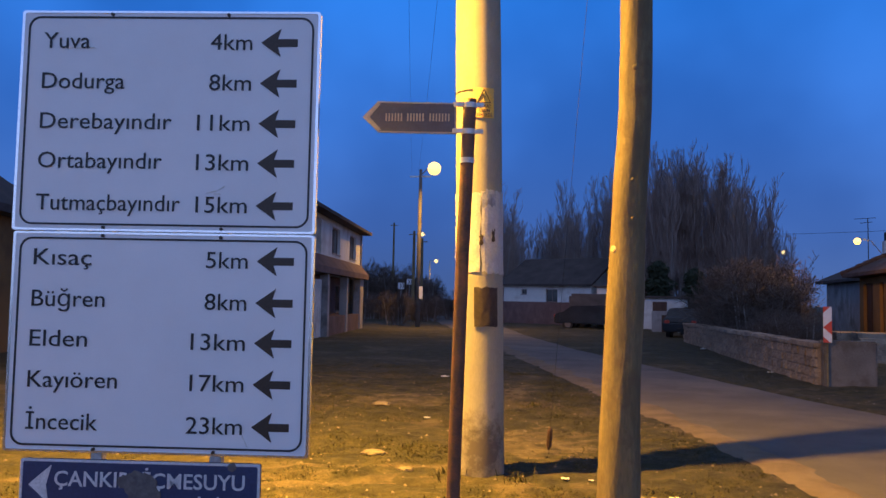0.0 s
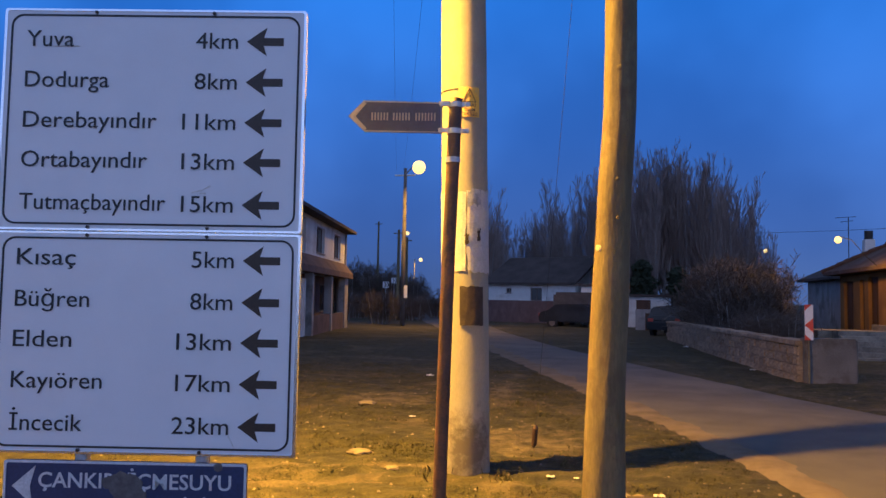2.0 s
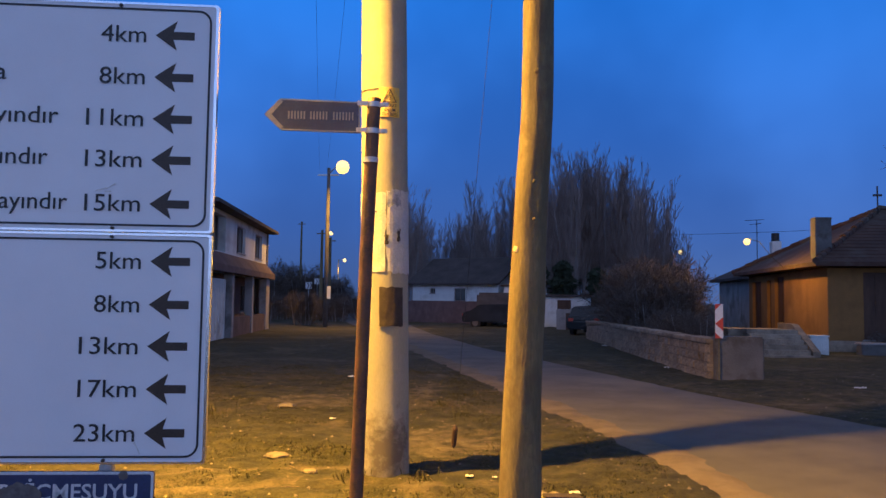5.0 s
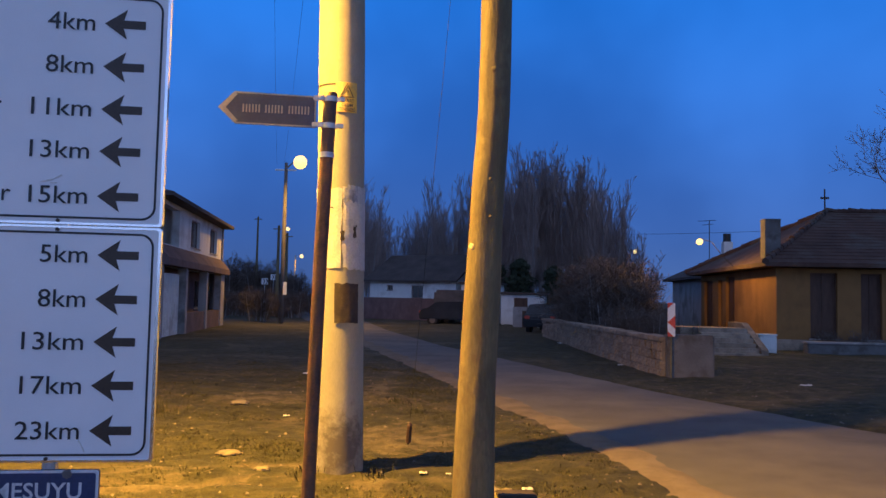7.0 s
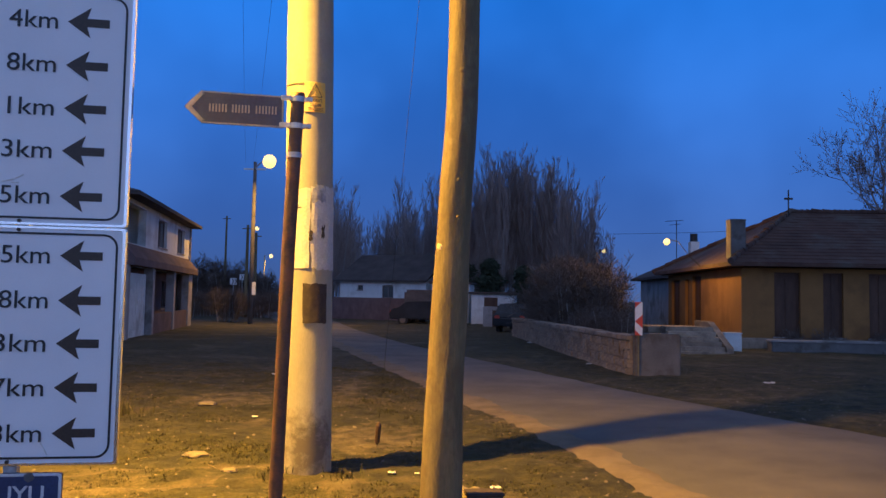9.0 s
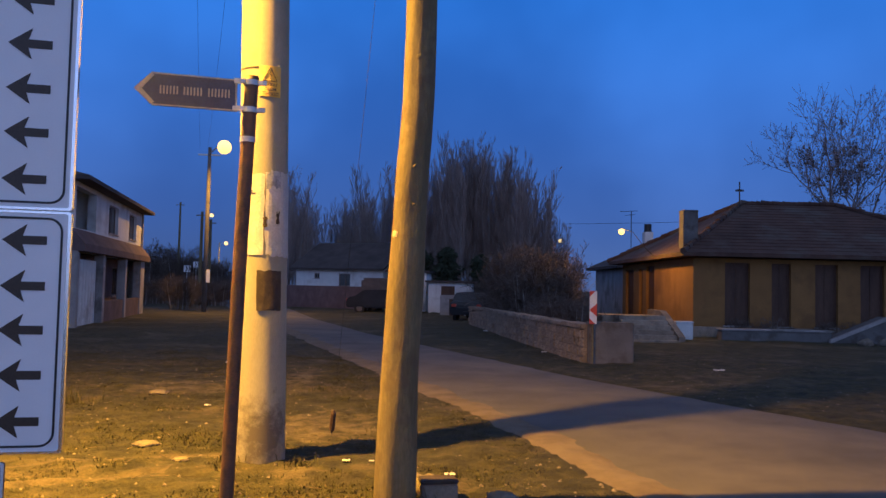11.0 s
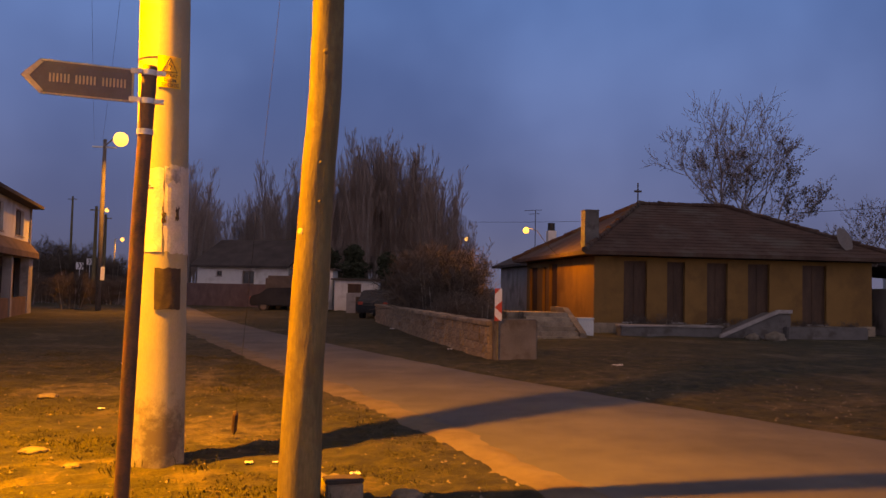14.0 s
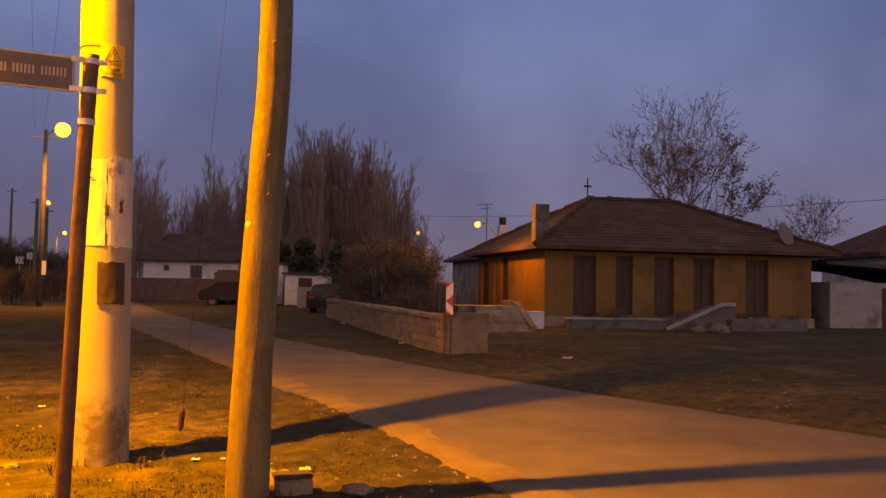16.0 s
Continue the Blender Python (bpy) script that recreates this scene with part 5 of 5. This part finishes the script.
# ---- road furniture far off ----
def street_lamp(head, base, h, name="street_lamp", label="tall pole with a lit sodium street lamp", r=0.13, bulb="bulb_far", size=1.0, mat="concrete"):
    s = thing(name, (base[0], base[1], 0), label, "street lamp", group="street lamps")
    part("pole", tubed([(0, 0, -0.3), (0, 0, h * 0.5), (0.01, 0, h)], [r, r * 0.85, r * 0.65], 12), M[mat], s, smooth=True)
    v = Vector(head) - Vector((base[0], base[1], 0))
    part("arm", tubed([(0, 0, h - 0.35), (v.x * 0.5, v.y * 0.5, v.z + 0.12), (v.x, v.y, v.z + 0.1)], 0.035, 8), M["galv"], s)
    bm = boxed(-0.3, 0.3, -0.14, 0.14, 0.02, 0.16, bevel=0.04)
    bm.transform(Matrix.Translation(v) @ Matrix.Rotation(math.atan2(v.y, v.x), 4, "Z"))
    hd = part("lamp_head", bm, M["galv"], s)
    bm = bmesh.new()
    bmesh.ops.create_uvsphere(bm, u_segments=12, v_segments=8, radius=0.16 * size)
    bm.transform(Matrix.Translation(v + Vector((0, 0, -0.03))))
    o = part("bulb", bm, M[bulb], hd, "glowing lamp glass", smooth=True)
    o.visible_shadow = False
    return s


# size: the glowing ball is enlarged to take in the lamp's glare
s = street_lamp(FAR_LAMPS[0][0], FAR_LAMPS[0][1], 9.0, bulb="bulb", size=2.3, r=0.14, mat="render_grey")
part("cross_arm", boxed(-0.6, 0.6, -0.05, 0.05, 8.55, 8.63), M["galv"], s)
part("route_plate", boxed(0.1, 0.3, -0.22, -0.2, 1.6, 2.3), M["sign_white"], s, "small white plate on the pole")
street_lamp(FAR_LAMPS[1][0], FAR_LAMPS[1][1], 9.6, bulb="bulb_far", size=1.5)
street_lamp(FAR_LAMPS[2][0], FAR_LAMPS[2][1], 8.0, bulb="bulb_far", size=1.9)
street_lamp(FAR_LAMPS[3][0], FAR_LAMPS[3][1], 7.8, bulb="bulb_far", size=1.5, label="far wooden pole with a small lit lamp", mat="wood")
s = thing("wall_lamp", HOUSE_LAMP, "lit sodium bulb on a thin arm beside the house", "lamp")
bm = bmesh.new()
bmesh.ops.create_uvsphere(bm, u_segments=12, v_segments=8, radius=0.12)
o = part("bulb", bm, M["bulb"], s, "glowing lamp glass", smooth=True)
o.visible_shadow = False
part("bracket", tubed([(0.0, 0, 0.12), (0.5, 0.2, 0.02), (1.0, 0.45, -0.5), (1.45, 0.6, -0.86)], 0.012, 6), M["wire"], s, "thin dark bracket arm")


def utility_pole(x, y, h, label="thin dark utility pole"):
    s = thing("utility_pole", (x, y, 0), label, "utility pole", group="far utility poles")
    part("shaft", tubed([(0, 0, -0.3), (0, 0, h)], [0.15, 0.09], 8), M["wood"], s)
    part("cross_arm", boxed(-0.4, 0.4, -0.04, 0.04, h - 0.3, h - 0.23), M["wood"], s)


for x, y, h in ((-13.3, 58, 6.7), (-12.8, 58.6, 6.2), (-20.5, 80, 9.5), (-24, 105, 10)):
    utility_pole(x, y, h)


def chevron_board(place, turn, w, h, label, group, colours):
    s = thing("chevron_board", place, label, "road sign", turn, group)
    part("board", boxed(-w / 2, w / 2, 0, 0.02, 0, h, bevel=0.004), M[colours[0]], s)
    a = h * 0.5
    if colours[1] == "red":
        # red board corners and notch between white bands that point to the left
        part("band", prismed([(-w / 2, h), (-w / 2, h * 0.82), (w * 0.3, h)], -0.004, 0.0), M["red"], s, "red corner")
        part("band", prismed([(-w / 2, h * 0.42), (w / 2, h * 0.62), (w / 2, h * 0.22)], -0.004, 0.0), M["red"], s, "red arrow notch")
        part("band", prismed([(-w / 2, 0), (w * 0.3, 0), (-w / 2, h * 0.16)], -0.004, 0.0), M["red"], s, "red corner")
    else:
        for k in (-0.3, 0.12):
            part("band", prismed([(w * k, h * 0.1), (w * k + w * 0.18, h * 0.1), (w * k + w * 0.42, a), (w * k + w * 0.18, h * 0.9), (w * k, h * 0.9), (w * k + w * 0.24, a)], -0.004, 0.0), M["black"], s, "black chevron")
    part("post", tubed([(0, 0.05, -place[2] - 0.2), (0, 0.05, h * 0.9)], 0.02, 8), M["wood" if colours[1] == "red" else "galv"], s)


chevron_board((4.46, 16.62, 0.90), -12, 0.155, 0.70, "red and white chevron board at the wall corner", "", ("letter_white", "red"))
chevron_board((-14.76, 60.2, 2.35), 14, 0.48, 0.48, "black and white bend marker board", "bend markers", ("letter_white", "black"))
chevron_board((-15.95, 68.1, 2.85), 14, 0.48, 0.48, "black and white bend marker board", "bend markers", ("letter_white", "black"))


# ---- loose things near the poles ----
def stone(x, y, r, label, seed, name="rock", mat="rock", flat=0.6):
    s = thing(name, (x, y, relief(x, y)), label, "stone", group="stones on the verge")
    bm = bmesh.new()
    bmesh.ops.create_icosphere(bm, subdivisions=3, radius=r)
    for v in bm.verts:
        d = 1 + 0.35 * noise.noise(v.co * (2.2 / r) + Vector((seed, 0, 0))) + 0.1 * noise.noise(v.co * (7 / r) + Vector((0, seed, 0)))
        v.co = Vector((v.co.x * d * 1.2, v.co.y * d, v.co.z * d * flat + r * 0.25))
    part("body", bm, M[mat], s, smooth=True)


stone(0.39, 6.15, 0.11, "pale stone at the foot of the wooden pole", 1.0, flat=0.9)
stone(0.30, 6.32, 0.09, "pale stone beside the wooden pole", 2.0, flat=1.0)
stone(-2.25, 7.95, 0.10, "flat pale stone in the grass", 3.0, flat=0.3)
stone(-3.15, 11.6, 0.11, "flat pale stone in the grass", 4.0, flat=0.3)
stone(0.95, 6.0, 0.10, "flat stone on the road verge", 5.0, flat=0.4)
stone(-1.75, 7.3, 0.06, "flat pale stone near the concrete pole", 6.0, flat=0.35)
for k, (x, y, q) in enumerate(((14.9, 23.6, 0.2), (15.6, 23.4, 0.3))):
    stone(x, y, q, "rough boulder in the front garden", 11.0 + k, flat=0.7)
s = thing("concrete_block", (0.47, 6.08, 0), "broken dark concrete block beside the wooden pole", "block", 8)
part("body", boxed(-0.14, 0.14, -0.09, 0.09, -0.02, 0.12, bevel=0.012), M["mortar"], s)
part("top", boxed(-0.145, 0.145, -0.095, 0.095, 0.12, 0.15, bevel=0.01), M["tape"], s, "dark top slab")


def litter(x, y, size, seed, label="crumpled white scrap of litter"):
    s = thing("litter", (x, y, relief(x, y) + 0.005), label, "litter", group="scraps of litter")
    bm = bmesh.new()
    bmesh.ops.create_grid(bm, x_segments=6, y_segments=4, size=size)
    for v in bm.verts:
        v.co.z = size * (0.5 + 0.8 * noise.noise(v.co * (2 / size) + Vector((seed, 0, 0))))
        v.co.x *= 1.3
    bmesh.ops.solidify(bm, geom=bm.faces[:], thickness=0.003)
    part("scrap", bm, M["litter"], s)


for k, (x, y, q) in enumerate(((0.62, 6.78, 0.035), (-0.28, 7.3, 0.028), (-0.05, 7.28, 0.018), (-4.0, 9.2, 0.03), (-3.0, 16, 0.06), (6.6, 15.2, 0.07), (-2.2, 10.4, 0.03), (3.55, 27.5, 0.06), (4.0, 19.5, 0.05))):
    litter(x, y, q, k * 3.1)


# ---- grass ----
def build_grass():
    r = random.Random(11)
    v, f = [], []

    def blade(x, y, h, lean):
        a = r.uniform(0, 6.28)
        z = relief(x, y) - 0.01
        dx, dy = math.cos(a) * 0.0045, math.sin(a) * 0.0045
        lx, ly = math.cos(a + 1.5) * lean, math.sin(a + 1.5) * lean
        b = len(v)
        v.extend(((x - dx, y - dy, z), (x + dx, y + dy, z), (x + lx * 0.4 + dx * 0.7, y + ly * 0.4 + dy * 0.7, z + h * 0.6), (x + lx * 0.4 - dx * 0.7, y + ly * 0.4 - dy * 0.7, z + h * 0.6), (x + lx, y + ly, z + h)))
        f.append((b, b + 1, b + 2, b + 3))
        f.append((b + 3, b + 2, b + 4))
    n = 0
    while n < 120000:
        y = 4.8 + 14 * r.random() ** 1.6
        x = r.uniform(-7.5, 2.2)
        a, b = road_edges(y)
        if x > a - 0.1:
            continue
        if noise.noise((x * 0.9, y * 0.9, 5)) + 0.5 * noise.noise((x * 3, y * 3, 8)) < r.uniform(-0.25, 0.35):
            continue
        if any(lo < x < hi and abs(y - m * x - q) < w * r.uniform(0.6, 1.1) for m, q, w, lo, hi in BARE):
            continue
        if any(((x - cx) / rx) ** 2 + ((y - cy) / ry) ** 2 < r.uniform(0.1, 1.5) for cx, cy, rx, ry in WORN):
            continue
        h = r.uniform(0.007, 0.024) * (1.2 + noise.noise((x, y, 1)) + 0.8 * max(0.0, noise.noise((x * 2.5, y * 2.5, 4))))
        blade(x, y, h, r.uniform(0.01, 0.05))
        n += 1
    for cx, cy, c in ((-4.1, 10.7, 160), (-1.35, 7.1, 60), (-0.7, 7.15, 60), (0.0, 5.75, 90), (0.3, 5.8, 60), (-4.6, 10.4, 120), (-1.0, 5.15, 50), (-0.9, 12.0, 70)):
        for _ in range(c):
            blade(cx + r.gauss(0, 0.1), cy + r.gauss(0, 0.1), r.uniform(0.03, 0.12), r.uniform(0.03, 0.12))
    for _ in range(90):
        blade(-4.1 + r.gauss(0, 0.16), 10.7 + r.gauss(0, 0.16), r.uniform(0.12, 0.28), r.uniform(0.03, 0.15))
    o = new("grass", mesh_of("grass", v, f, M["grass"]))
    tagged(o, "short dry trampled grass and straw tufts", "grass", kind="stuff")
    v, f = [], []
    for _ in range(2600):
        y = 4.8 + 14 * r.random() ** 1.5
        x = r.uniform(-7, 9)
        a, b = road_edges(y)
        if a + 0.35 < x < b - 0.3:
            continue
        q = r.uniform(0.006, 0.022)
        z = relief(x, y)
        b0 = len(v)
        for dx, dy, dz in ((-1, -1, 0), (1, -1, 0), (1, 1, 0), (-1, 1, 0), (r.uniform(-.4, .4), r.uniform(-.4, .4), 1)):
            v.append((x + dx * q * r.uniform(.6, 1), y + dy * q * r.uniform(.6, 1), z + dz * q - 0.002))
        f.extend(((b0, b0 + 1, b0 + 4), (b0 + 1, b0 + 2, b0 + 4), (b0 + 2, b0 + 3, b0 + 4), (b0 + 3, b0, b0 + 4)))
    lv, lf = [], []
    for _ in range(1100):
        y = 5.2 + 10 * r.random() ** 1.4
        x = r.uniform(-6.0, 1.8)
        if x > road_edges(y)[0] - 0.05:
            continue
        q, a, z = r.uniform(0.005, 0.015), r.uniform(0, 6.28), relief(x, y) + r.uniform(0.008, 0.022)
        c, si, k = math.cos(a) * q, math.sin(a) * q, r.uniform(0.3, 0.7)
        b0 = len(lv)
        lv.extend(((x - c, y - si, z), (x + si * k, y - c * k, z + q * r.uniform(0, 0.6)), (x + c, y + si, z + q * r.uniform(0, 0.8)), (x - si * k, y + c * k, z)))
        lf.append((b0, b0 + 1, b0 + 2, b0 + 3))
    tagged(new("dead_leaves", mesh_of("dead_leaves", lv, lf, M["dry_straw"])), "scattered pale dead leaves and chaff on the verge", "leaves", kind="stuff")
    tagged(new("gravel", mesh_of("gravel", v, f, M["rock"])), "scattered small gravel along the verge", "gravel", kind="stuff")


build_grass()


def straw(x, y, length, turn, label="dry broken straw lying on the verge"):
    s = thing("straw", (x, y, relief(x, y)), label, "twig", turn, "straws and twigs")
    part("stalk", tubed([(-length / 2, 0, 0.004), (0, 0.01, 0.012), (length / 2, 0, 0.012)], 0.0025, 5), M["dry_straw"], s)


tw = random.Random(21)
for k in range(34):
    x, y = tw.uniform(-4.5, 0.6), tw.uniform(5.6, 9.5)
    if x < road_edges(y)[0] - 0.3:
        straw(x, y, tw.uniform(0.06, 0.2), tw.uniform(0, 180))
for x, y, q in ((-0.72, 7.22, 0.32), (-0.66, 7.18, 0.28), (-0.6, 7.12, 0.22)):
    straw(x, y, q, 110)

stone_wall([(4.5, 16.95), (4.3, 20.5), (4.07, 24.5), (3.7, 33.0)], 0.82, "wall_garden", "low rough stone garden wall beside the road", seed=2)
s = tagged(new("wall_pier"), "grey rendered pier at the corner of the garden wall", "wall", kind="structure")
part("render_coat", boxed(4.42, 5.4, 16.75, 17.15, -0.2, 0.93, bevel=0.03), M["render_grey"], s)
s = tagged(new("wall_boundary"), "brown mud boundary wall in front of the farmhouse", "wall", kind="structure")
bm = boxed(0, 10.5, -0.15, 0.15, -0.2, 1.55, bevel=0.03)
bm.transform(pose(-7.4, 58.5, 0, 0, 0, -47))
part("render_coat", bm, M["plum"], s)


# pale sandy shoulder along the near edge of the asphalt
def shoulder():
    ys = list(np.arange(-8, 34, 0.12))
    v, f = [], []
    for k, y in enumerate(ys):
        a = road_edges(y)[0]
        w = 0.50 + 0.16 * noise.noise((y * 0.9, 0, 0)) + 0.10 * noise.noise((y * 4, 1, 0))
        lo = a - 0.12 + 0.16 * noise.noise((y * 1.1, 5, 0)) + 0.06 * noise.noise((y * 6, 5, 0))
        for u in (0, 0.25, 0.5, 0.75, 1.0):
            x = lo + w * u
            q = min(1.0, max(0.0, (x - a) / max(0.1, road_edges(y)[1] - a)))
            v.append((x, y, 0.035 * (1 - (2 * q - 1) ** 2) + 0.014 * math.sin(math.pi * u) + (0.004 if x > a else -0.006)))
        if k:
            for i in range(4):
                b0, b1 = (k - 1) * 5 + i, k * 5 + i
                f.append((b0, b0 + 1, b1 + 1, b1))
    me = mesh_of("road_shoulder", v, f, M["sand"])
    for p in me.polygons:
        p.use_smooth = True
    tagged(new("road_shoulder", me), "strip of pale sand along the asphalt edge", "road shoulder", kind="structure")


shoulder()
